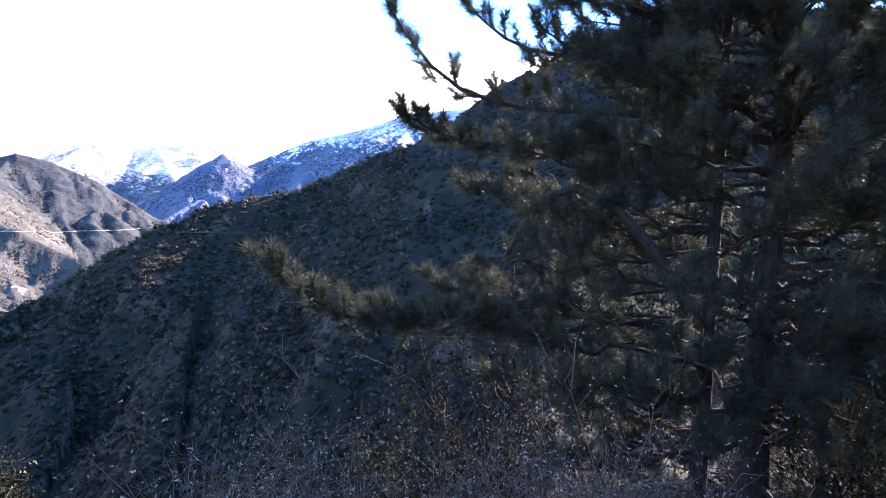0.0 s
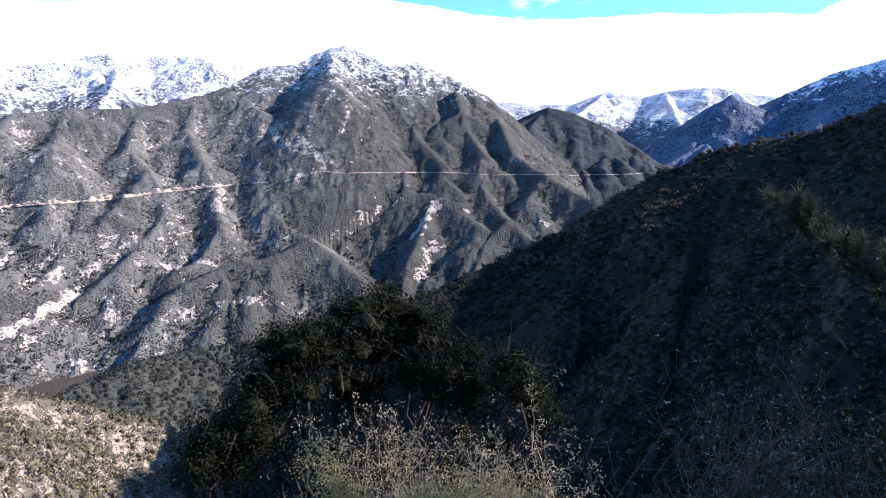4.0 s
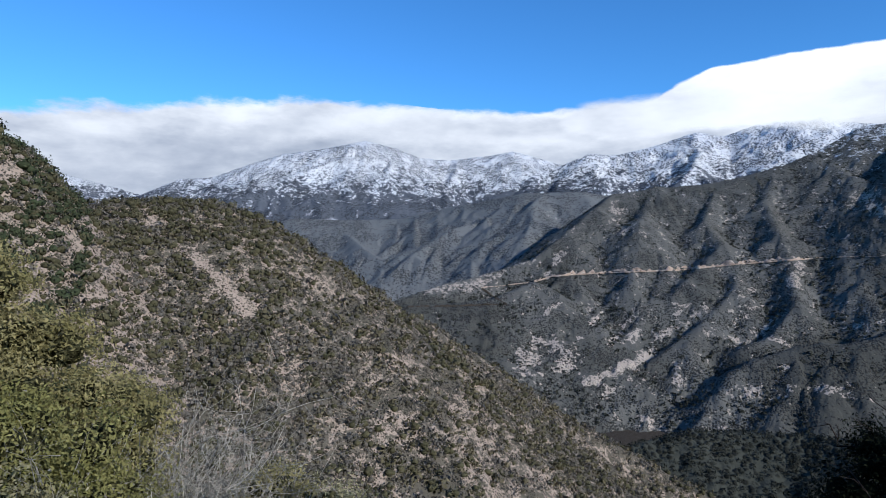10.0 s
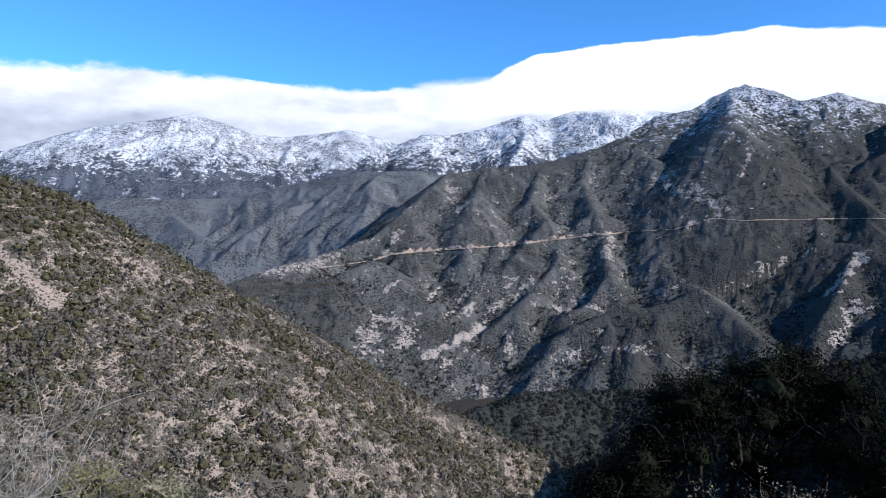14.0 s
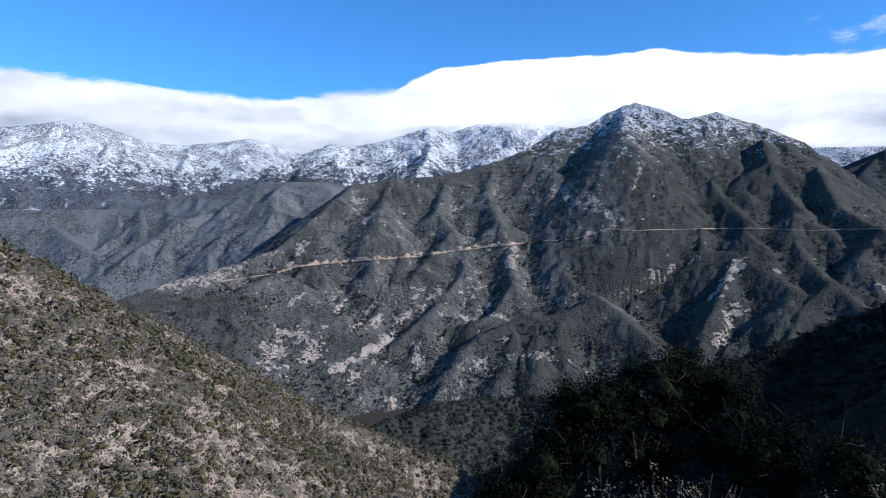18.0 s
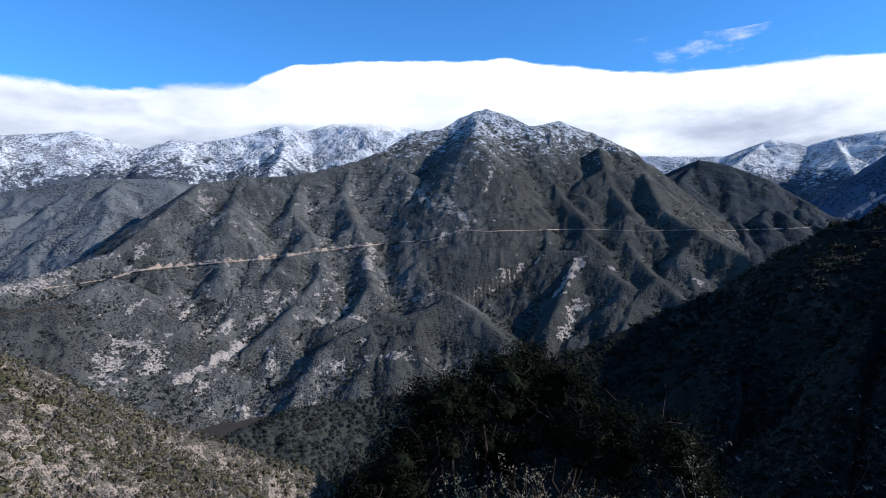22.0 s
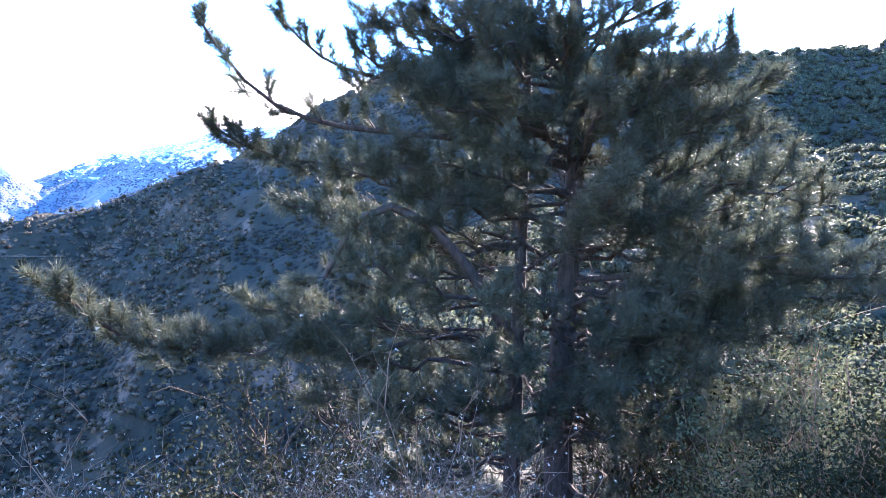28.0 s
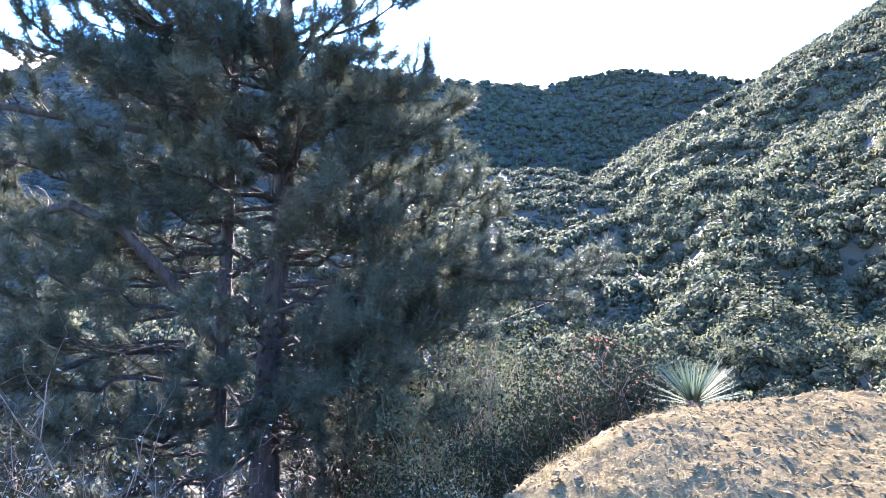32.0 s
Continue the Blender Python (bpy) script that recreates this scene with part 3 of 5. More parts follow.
# smaller washes that run down to the left across the lower face
rng_w = np.random.default_rng(17)
for _ in range(26):
    b, el = rng_w.uniform(63, 84), rng_w.uniform(-12, -5.5)
    run = rng_w.uniform(0.4, 1.6)
    SCAR_LINES.append(((b, el), (b + run, el - run * rng_w.uniform(0.7, 1.3)), rng_w.uniform(4, 10), rng_w.uniform(0.55, 0.95)))
SCARS = [(ON_MAIN(*p), ON_MAIN(*q), w, k) for p, q, w, k in SCAR_LINES]
def main_cover(X, Y, Z):
    """Where the mountain carries close green chaparral: its right-hand face, the apron and the whale-back."""
    b, el = np.degrees(np.arctan2(-X, Y)), np.degrees(np.arctan2(Z - EYE, np.hypot(X, Y)))
    patch = fbm(X / 150, Y / 150, 4, 81)
    right = np.clip((60 - b) / 12, 0, 1) * np.clip((7.5 - el) / 3, 0, 1)
    apron = 0.6 * np.clip((b - 83) / 3, 0, 1) * np.clip((-4.6 - el) / 1.2, 0, 1)
    back = np.clip(1 - np.abs(b - 61) / 9, 0, 1) * np.clip((-7.2 - el) / 1.0, 0, 1)
    return np.clip(1.1 * np.maximum(np.maximum(right, apron), back) + 1.1 * patch + 0.05, 0, 1)


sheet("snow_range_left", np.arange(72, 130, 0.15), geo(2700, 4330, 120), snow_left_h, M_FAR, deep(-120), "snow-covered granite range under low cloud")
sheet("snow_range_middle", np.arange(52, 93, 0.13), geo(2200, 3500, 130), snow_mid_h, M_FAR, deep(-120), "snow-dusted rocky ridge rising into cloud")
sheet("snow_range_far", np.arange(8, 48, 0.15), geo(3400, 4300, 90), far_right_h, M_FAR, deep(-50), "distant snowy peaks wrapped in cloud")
sheet("cone_mountain", np.arange(-12, 29, 0.14), geo(2300, 3550, 110), cone_h, M_CONE, deep(-120), "forested mountain with haze-blue colour and snow in its gullies")
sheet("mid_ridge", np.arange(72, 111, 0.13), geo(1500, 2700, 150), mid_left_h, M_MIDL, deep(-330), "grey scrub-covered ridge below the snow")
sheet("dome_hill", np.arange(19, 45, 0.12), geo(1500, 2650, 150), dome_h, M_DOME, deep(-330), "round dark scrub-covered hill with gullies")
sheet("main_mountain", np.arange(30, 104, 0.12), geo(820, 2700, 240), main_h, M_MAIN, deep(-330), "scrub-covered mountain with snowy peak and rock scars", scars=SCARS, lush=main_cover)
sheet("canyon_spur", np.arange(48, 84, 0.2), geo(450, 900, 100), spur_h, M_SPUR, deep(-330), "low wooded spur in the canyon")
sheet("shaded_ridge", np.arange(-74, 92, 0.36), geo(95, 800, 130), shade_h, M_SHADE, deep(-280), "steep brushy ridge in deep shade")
sheet("backlit_slope", np.arange(-104, -15, 0.35), geo(25, 480, 150), backlit_h, M_BACK, deep(-90), "sunlit brush-covered slope above the gully")
sheet("left_hillside", np.arange(54, 152, 0.26), geo(80, 420, 150), left_hill_h, M_LEFTH, deep(-170), "dry rocky hillside dotted with scrub",
      scars=[(hit(left_hill_h, *p, 60, 340), hit(left_hill_h, *q, 60, 340), w, k) for p, q, w, k in (((113.2, -1.8), (110.8, -4.2), 2.6, 1.4), ((110.8, -4.2), (108.6, -6.6), 3.6, 1.4), ((118.5, 1.6), (116, 1.0), 3, 0.8), ((96, -17), (86, -21), 14, 0.45), ((88, -12), (80, -17.5), 10, 0.35), ((71, -21.5), (71, -23.5), 4, 1.0))])
sheet("gully_bench", np.arange(-62, -8, 0.4), geo(60, 330, 90), gully_h, M_BACK, deep(-90), "gentle brushy bench in the gully")


# ---- clouds ----
def cloud_mat(name, glow):
    """Cloud whose edge frays where the strip's 'depth' (degrees inside its edge) runs out."""
    m = bpy.data.materials.new(name)
    m.use_nodes = True
    nt = m.node_tree
    nt.nodes.remove(nt.nodes["Principled BSDF"])
    pos = nt.nodes.new("ShaderNodeNewGeometry").outputs["Position"]
    att = nt.nodes.new("ShaderNodeAttribute")
    att.attribute_name = "depth"
    soft = nt.nodes.new("ShaderNodeAttribute")
    soft.attribute_name = "soft"
    lit = nt.nodes.new("ShaderNodeAttribute")
    lit.attribute_name = "lit"
    mp = node(nt, "Mapping")
    mp.inputs["Scale"].default_value = (1, 1, 2.6)
    wire(nt, pos, mp.inputs["Vector"])
    n, n2 = noise_of(nt, 420, 6, 0.6, mp.outputs[0]), noise_of(nt, 900, 5, 0.6, mp.outputs[0])
    d = calc(nt, "ADD", att.outputs["Fac"], calc(nt, "MULTIPLY", calc(nt, "SUBTRACT", n, 0.5), calc(nt, "MULTIPLY", soft.outputs["Fac"], 3.0)))
    edge = nt.nodes.new("ShaderNodeMapRange")
    edge.interpolation_type = "SMOOTHSTEP"
    wire(nt, d, edge.inputs["Value"])
    wire(nt, soft.outputs["Fac"], edge.inputs["From Max"])
    shade = calc(nt, "MULTIPLY", lit.outputs["Fac"], calc(nt, "ADD", 0.5, calc(nt, "MULTIPLY", n2, 0.95)))
    em = node(nt, "Emission")
    wire(nt, mixed(nt, ramp(nt, shade, 0.55, 1.0), (0.62, 0.68, 0.8), (1.0, 1.0, 1.0)), em.inputs["Color"])
    wire(nt, calc(nt, "MULTIPLY", shade, glow), em.inputs["Strength"])
    tr = nt.nodes.new("ShaderNodeBsdfTransparent")
    mx = nt.nodes.new("ShaderNodeMixShader")
    wire(nt, edge.outputs[0], mx.inputs[0])
    wire(nt, tr.outputs[0], mx.inputs[1])
    wire(nt, em.outputs[0], mx.inputs[2])
    wire(nt, mx.outputs[0], nt.nodes["Material Output"].inputs["Surface"])
    return m


M_CLOUD = cloud_mat("cloud", 1.0)


def cloud_strip(name, dist, rows, low, high, top_is_edge, label, steps=60, fade=False):
    """A far curtain of cloud. rows: bearing, edge height, softness, brightness."""
    rows = np.array(rows)[::-1] if rows[0][0] > rows[-1][0] else np.array(rows)
    b = np.arange(rows[0, 0], rows[-1, 0], 0.6)
    edge, soft, lit = [np.interp(b, rows[:, 0], rows[:, i]) for i in (1, 2, 3)]
    el = np.linspace(0, 1, steps)
    E = (edge + low)[:, None] + el[None, :] * (high - low)
    B, D = np.radians(b)[:, None] + 0 * E, dist + 0 * E
    v = np.stack([-D * np.sin(B), D * np.cos(B), EYE + D * np.tan(np.radians(E))], -1).reshape(-1, 3)
    k = np.arange(E.size).reshape(E.shape)
    f = np.stack([k[:-1, :-1], k[1:, :-1], k[1:, 1:], k[:-1, 1:]], -1).reshape(-1, 4)
    me = mesh_from(name, v, f, M_CLOUD)
    inside = (edge[:, None] - E) if top_is_edge else np.minimum(E - edge[:, None], (high - (E - edge[:, None])) * 0.8)
    ends = np.clip((5 - np.minimum(b - b[0], b[-1] - b)) / 5, 0, 1) if fade else 0 * b
    inside = inside - 3.0 * ends[:, None] ** 1.5
    for key, value in (("depth", inside), ("soft", soft[:, None] + 0 * E), ("lit", lit[:, None] - (np.minimum(0.22 * lit[:, None] ** 3, 0.016 * np.maximum(0, edge[:, None] - E) ** 2) if top_is_edge else 0))):
        me.attributes.new(key, "FLOAT", "POINT").data.foreach_set("value", (value + 0 * E).astype(np.float32).ravel())
    ob = new(name, me)
    ob.visible_shadow = False
    return tagged(ob, label, "cloud", kind="structure")


cloud_strip("cloud_bank", 4800, [(150, 8.5, 1.6, 0.8), (127, 9.8, 1.4, 0.92), (120, 10.6, 1.2, 0.95), (104.5, 12.2, 0.9, 1.0), (92, 11.5, 0.7, 1.0), (85.6, 11.1, 0.5, 1.0),
                           (73.8, 11.5, 0.4, 1.05), (71.6, 12.9, 0.3, 1.12), (68.7, 13.9, 0.25, 1.2), (65, 14.3, 0.25, 1.25), (61, 14.5, 0.25, 1.25),
                           (52, 14.5, 0.25, 1.25), (50.5, 14.8, 0.25, 1.25), (46.4, 14.1, 0.3, 1.25), (36.2, 12.7, 0.3, 1.25),
                           (31, 12.9, 0.35, 1.25), (24, 12.7, 0.3, 1.25), (13.8, 11.9, 0.3, 1.25), (7.7, 14.1, 0.4, 1.25), (3, 14.6, 0.4, 1.3), (-15, 15, 0.6, 1.25), (-28, 16, 1, 0.6), (-95, 15, 1.2, 0.6)],
            -13, 1.2, True, "long bright white cloud bank lying on the peaks")
cloud_strip("cloud_veil", 3300, [(136, 3.0, 1.5, 0.84), (122, 3.4, 1.5, 0.86), (116, 4.2, 1.5, 0.88), (110, 6.8, 1.2, 0.9), (99, 8.8, 1.2, 0.92), (90, 7.9, 1.3, 0.94), (82, 7.6, 1.2, 0.96), (74, 9, 1.2, 0.98)], -1.5, 3.2, False, "thin grey cloud trailing over the snow range", 30, True)
cloud_strip("cloud_veil", 2600, [(84, 8.2, 1.0, 0.95), (76, 8.3, 1.0, 0.98), (70, 8.8, 1.0, 1.0), (65.5, 8.2, 1.1, 1.02), (62.5, 8.0, 1.0, 1.05), (60, 7.8, 1.0, 1.08), (57, 8.2, 1.0, 1.1), (52, 9.8, 1.0, 1.15), (46, 9.5, 1.0, 1.2)], -1.5, 3.8, False, "thin grey cloud trailing over the middle ridge", 30, True)
cloud_strip("cloud_veil", 3700, [(44, 5.4, 1.2, 0.98), (36, 5.6, 1.2, 0.95), (31, 6.0, 1.2, 0.95), (26, 6.3, 1.2, 0.98), (21, 6.5, 1.2, 1.0), (16, 7.2, 1.2, 1.05)], -1.5, 3.2, False, "thin grey cloud trailing over distant peaks", 30, True)
cloud_strip("cloud_puff", 4600, [(40, 12.0, 12, 0.95), (34, 11.4, 10, 1.0), (31, 11.4, 10, 1.0), (25, 11.8, 12, 0.95)], -0.5, 4.2, False, "small torn cloud puff in blue sky", 30, True)


# ---- brush on the slopes ----
class Bag:
    """Gathers triangles or quads into one mesh."""

    def __init__(self):
        self.v, self.f, self.n = [], [], 0

    def add(self, v, f):
        v = np.asarray(v, np.float32).reshape(-1, 3)
        self.v.append(v)
        self.f.append(np.asarray(f, np.int64) + self.n)
        self.n += len(v)

    def mesh(self, name, material, smooth=True):
        return mesh_from(name, np.concatenate(self.v), np.concatenate(self.f), material, smooth=smooth)


def clump(n, rng, flat=0.8, leaf=(0.25, 0.42), hollow=0.55):
    """A unit bush: leaf sprays as loose quads about a dome. Returns (n, 4, 3)."""
    d = rng.normal(size=(n, 3))
    d[:, 2] = np.abs(d[:, 2]) - 0.25
    d /= np.linalg.norm(d, axis=1)[:, None]
    lump = 1 + 0.28 * np.sin(d[:, 0] * 4 + rng.uniform(0, 6)) * np.cos(d[:, 1] * 5 + rng.uniform(0, 6))
    c = d * (rng.uniform(hollow, 1.0, n) * lump)[:, None] * np.array([1, 1, flat]) + np.array([0, 0, flat * 0.35])
    nrm = d + rng.normal(size=(n, 3)) * 0.55
    nrm /= np.linalg.norm(nrm, axis=1)[:, None]
    u = np.cross(nrm, rng.normal(size=(n, 3)))
    u /= np.linalg.norm(u, axis=1)[:, None]
    w = np.cross(nrm, u)
    s = rng.uniform(*leaf, n)[:, None]
    return np.stack([c - u * s * 1.2, c + u * s * 0.1 - w * s * 0.75, c + u * s * 1.2, c - u * s * 0.1 + w * s * 0.75], 1)


def brush(name, spots, sizes, quads, material, label, seed, flat=0.8, kinds=7, leaf=(0.2, 0.34), category="brush"):
    """Uncountable bushes as one mesh. spots (n, 3), sizes (n)."""
    rng = np.random.default_rng(seed)
    bag, round_normals = Bag(), []
    which = rng.integers(0, kinds, len(spots))
    for k in range(kinds):
        base = clump(quads, rng, flat, leaf if quads < 60 else (leaf[0] * 0.5, leaf[1] * 0.5))
        sel = which == k
        p, s = spots[sel], sizes[sel]
        a = rng.uniform(0, 2 * np.pi, len(p))
        ca, sa = np.cos(a), np.sin(a)
        tall = s * rng.uniform(0.75, 1.25, len(p))
        x = base[None, ..., 0] * ca[:, None, None] - base[None, ..., 1] * sa[:, None, None]
        y = base[None, ..., 0] * sa[:, None, None] + base[None, ..., 1] * ca[:, None, None]
        v = np.stack([x * s[:, None, None], y * s[:, None, None], base[None, ..., 2] * tall[:, None, None] + 0 * x], -1) + p[:, None, None, :]
        v = v.reshape(-1, 3)
        bag.add(v, np.arange(len(v)).reshape(-1, 4))
        mid = base.mean(1, keepdims=True) - np.array([0, 0, flat * 0.2])
        out = mid / (np.linalg.norm(mid, axis=2, keepdims=True) + 1e-9) + rng.normal(size=(quads, 4, 3)) * 0.16
        nx = out[None, ..., 0] * ca[:, None, None] - out[None, ..., 1] * sa[:, None, None]
        ny = out[None, ..., 0] * sa[:, None, None] + out[None, ..., 1] * ca[:, None, None]
        round_normals.append(np.stack([nx, ny, out[None, ..., 2] + 0 * nx], -1).reshape(-1, 3))
    me = bag.mesh(name, material)
    nn = np.concatenate(round_normals)
    me.normals_split_custom_set_from_vertices((nn / np.linalg.norm(nn, axis=1)[:, None]).astype(np.float32))
    return tagged(new(name, me), label, category, kind="stuff")


def dome_brush(spots, sizes, sprays, material, core_material, label, seed, leaf, kinds=8, flat=0.8, core=0.78, hollow=0.84):
    """Rounded bushes: an inner mass, mottled dark for inner shade in M_CORE, under many small leaf sprays, as one mesh.
    """
    rng = np.random.default_rng(seed)
    bm = bmesh.new()
    bmesh.ops.create_icosphere(bm, subdivisions=1, radius=core)
    ball = np.array([v.co for v in bm.verts])
    ball_f = np.array([[v.index for v in f.verts] for f in bm.faces])
    bm.free()
    bag, normals, kind = Bag(), [], []
    which = rng.integers(0, kinds, len(spots))
    for k in range(kinds):
        inner = ball * rng.uniform(0.75, 1.1, (len(ball), 1)) * np.array([1, 1, flat]) + np.array([0, 0, flat * 0.3])
        fl = clump(sprays, rng, flat, leaf, hollow)
        mid = fl.mean(1, keepdims=True) - np.array([0, 0, flat * 0.2])
        out = (mid / np.linalg.norm(mid, axis=2, keepdims=True) + rng.normal(size=(sprays, 4, 3)) * 0.2).reshape(-1, 3)
        base = np.concatenate([inner, fl.reshape(-1, 3)])
        q = np.arange(sprays * 4).reshape(-1, 4) + len(inner)
        faces = np.concatenate([ball_f, q[:, [0, 1, 2]], q[:, [0, 2, 3]]])
        nrm = np.concatenate([inner * 0, out])
        p, s = spots[which == k], sizes[which == k]
        a = rng.uniform(0, 2 * np.pi, len(p))
        ca, sa, tall = np.cos(a)[:, None], np.sin(a)[:, None], (s * rng.uniform(0.75, 1.3, len(p)))[:, None]
        v = np.stack([(base[None, :, 0] * ca - base[None, :, 1] * sa) * s[:, None], (base[None, :, 0] * sa + base[None, :, 1] * ca) * s[:, None], base[None, :, 2] * tall], -1) + p[:, None, :]
        normals.append(np.stack([nrm[None, :, 0] * ca - nrm[None, :, 1] * sa, nrm[None, :, 0] * sa + nrm[None, :, 1] * ca, nrm[None, :, 2] + 0 * ca], -1).reshape(-1, 3))
        bag.add(v.reshape(-1, 3), (np.arange(len(p))[:, None, None] * len(base) + faces[None]).reshape(-1, 3))
        kind.append(np.tile(np.arange(len(faces)) < len(ball_f), len(p)))
    me = bag.mesh("brush", material)
    me.materials.append(core_material)
    me.polygons.foreach_set("material_index", np.concatenate(kind).astype(np.int32))
    nn = np.concatenate(normals)
    me.normals_split_custom_set_from_vertices((nn / np.maximum(1e-9, np.linalg.norm(nn, axis=1))[:, None]).astype(np.float32))
    return tagged(new("brush", me), label, "brush", kind="stuff")


SCREE = [hit(left_hill_h, b, el, 60, 340) for b, el in ((113.2, -1.8), (110.8, -4.2), (108.6, -6.6))]
CLEAR = [(SCREE[0], SCREE[1], 2.6), (SCREE[1], SCREE[2], 3.4)]


def spots_on(height, bearings, radii, n, seed, patch=30.0, cover=0.5, power=1.0):
    """Random places on a slope, thinned out in patches."""
    rng = np.random.default_rng(seed)
    a = np.radians(rng.uniform(*bearings, n))
    r = (rng.uniform(radii[0] ** (1 + power), radii[1] ** (1 + power), n)) ** (1 / (1 + power))
    X, Y = -r * np.sin(a), r * np.cos(a)
    keep = fbm(X / patch, Y / patch, 3, seed) + rng.uniform(-0.5, 0.5, n) < cover
    X, Y = X[keep], Y[keep]
    Z = height(X, Y)
    ok = Z > ground_height(X, Y) - 0.5
    for a, b, w in CLEAR:
        e = (b - a)[:2]
        t = np.clip(((X - a[0]) * e[0] + (Y - a[1]) * e[1]) / (e @ e), 0, 1)
        ok &= np.hypot(X - a[0] - t * e[0], Y - a[1] - t * e[1]) > w * rng.uniform(0.5, 1.1, len(X))
    return np.stack([X, Y, Z], 1)[ok], rng


def slope_brush(height, bearings, radii, n, size, quads, material, label, seed, patch=30.0, cover=0.5, power=1.0, flat=0.8):
    p, rng = spots_on(height, bearings, radii, n, seed, patch, cover, power)
    s = size[0] + (size[1] - size[0]) * rng.beta(1.4, 3.0, len(p))
    return brush("brush", p, s, quads, material, label, seed + 1, flat)


slope_brush(left_hill_h, (60, 131), (95, 345), 6500, (0.8, 2.8), 16, M_OLIVE, "olive chaparral bushes on the dry hillside", 33, 18, 0.25)
slope_brush(left_hill_h, (60, 131), (95, 345), 10500, (0.6, 2.3), 14, M_DRY, "grey-brown dry brush on the hillside", 35, 15, 0.35)
slope_brush(left_hill_h, (60, 131), (95, 345), 8000, (0.5, 1.4), 7, M_GREYSAGE, "low grey-green sage over the hillside", 55, 12, 0.3)
def canopy(height, bearings, radii, n, size, sprays, leaf, material, label, seed, cover=0.6, power=0.6):
    p, rng = spots_on(height, bearings, radii, n, seed, 40, cover, power)
    full = material is M_CANOPY
    return dome_brush(p, size[0] + (size[1] - size[0]) * rng.beta(1.4, 2.6, len(p)), sprays, material, M_CORE if full else material, label, seed + 1, leaf, core=0.84 if full else 0.56, hollow=0.86 if full else 0.66)


canopy(backlit_h, (-96, -50), (190, 410), 5200, (2.0, 4.2), 20, (0.1, 0.19), M_CANOPY, "dense green brush on the sunlit slope", 41, 1.2)
canopy(backlit_h, (-96, -50), (100, 200), 1700, (1.5, 3.8), 60, (0.08, 0.145), M_CANOPY, "leafy green brush on the lower slope", 53, 1.2)
canopy(backlit_h, (-96, -50), (35, 105), 620, (1.5, 3.6), 190, (0.05, 0.09), M_CANOPY, "leafy green brush above the gully", 47, 1.2)
canopy(backlit_h, (-96, -50), (70, 410), 420, (2.0, 4.0), 90, (0.08, 0.14), M_DARK, "dark oaks scattered on the sunlit slope", 43, 0.3)
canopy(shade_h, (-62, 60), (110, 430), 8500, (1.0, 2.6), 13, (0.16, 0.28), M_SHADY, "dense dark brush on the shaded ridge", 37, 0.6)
canopy(shade_h, (3, 34), (140, 360), 3600, (0.9, 2.2), 16, (0.15, 0.26), M_DUN, "dry brown brush on the shaded ridge", 39, 0.25)
canopy(shade_h, (-72, -10), (390, 690), 7000, (2.4, 5.4), 7, (0.16, 0.26), M_CANOPY, "dark woods on the far ridge behind the pine", 61, 0.9)
canopy(gully_h, (-58, -9), (80, 250), 2700, (1.3, 3.2), 17, (0.12, 0.2), M_CANOPY, "sunlit brush on the gully bench", 49, 1.0)
canopy(left_hill_h, (60, 131), (95, 345), 6500, (0.9, 2.9), 20, (0.1, 0.19), M_HILLGREEN, "dark green chaparral bushes on the dry hillside", 31, 0.1)
canopy(left_hill_h, (106, 128), (95, 240), 1700, (1.0, 2.8), 24, (0.09, 0.17), M_HILLGREEN, "dense green chaparral beside the scree", 57, 0.45)
canopy(left_hill_h, (98, 118), (95, 190), 1500, (0.8, 2.0), 24, (0.09, 0.17), M_DRY, "dense grey-brown brush low on the hillside", 59, 0.3)
canopy(left_hill_h, (121, 136), (130, 225), 650, (1.4, 3.6), 50, (0.08, 0.15), M_DARK, "dark green oaks on the rocky knob", 51, 0.75)
slope_brush(spur_h, (50, 80), (540, 720), 4200, (1.8, 3.8), 9, M_WOODS, "oak woods on the canyon spur", 45, 60, 0.8)


def hollow_woods(height, bearings, radii, n, size, quads, material, label, seed, deep=2.0, across=34.0):
    """Oaks and tall brush that keep to the ravines of a far slope."""
    rng = np.random.default_rng(seed)
    a, r = np.radians(rng.uniform(*bearings, n)), rng.uniform(*radii, n)
    X, Y = -r * np.sin(a), r * np.cos(a)
    Z = height(X, Y)
    near = sum(height(X + dx * across, Y + dy * across) for dx, dy in ((1, 0), (-0.5, 0.87), (-0.5, -0.87))) / 3
    keep = (near - Z + rng.normal(0, deep, n) + 6 * fbm(X / 120, Y / 120, 3, seed) > deep) & (Z > -300)
    p = np.stack([X, Y, Z], 1)[keep]
    return brush("brush", p, size[0] + (size[1] - size[0]) * rng.beta(1.4, 2.6, len(p)), quads, material, label, seed + 1, leaf=(0.34, 0.6))


hollow_woods(main_h, (30, 92), (950, 2150), 26000, (2.2, 5.5), 6, M_WOODS, "dark oak woods in the ravines of the mountain", 71)
hollow_woods(dome_h, (22, 40), (1600, 2350), 5000, (2.5, 5.5), 6, M_WOODS, "dark woods in the gullies of the round hill", 73)


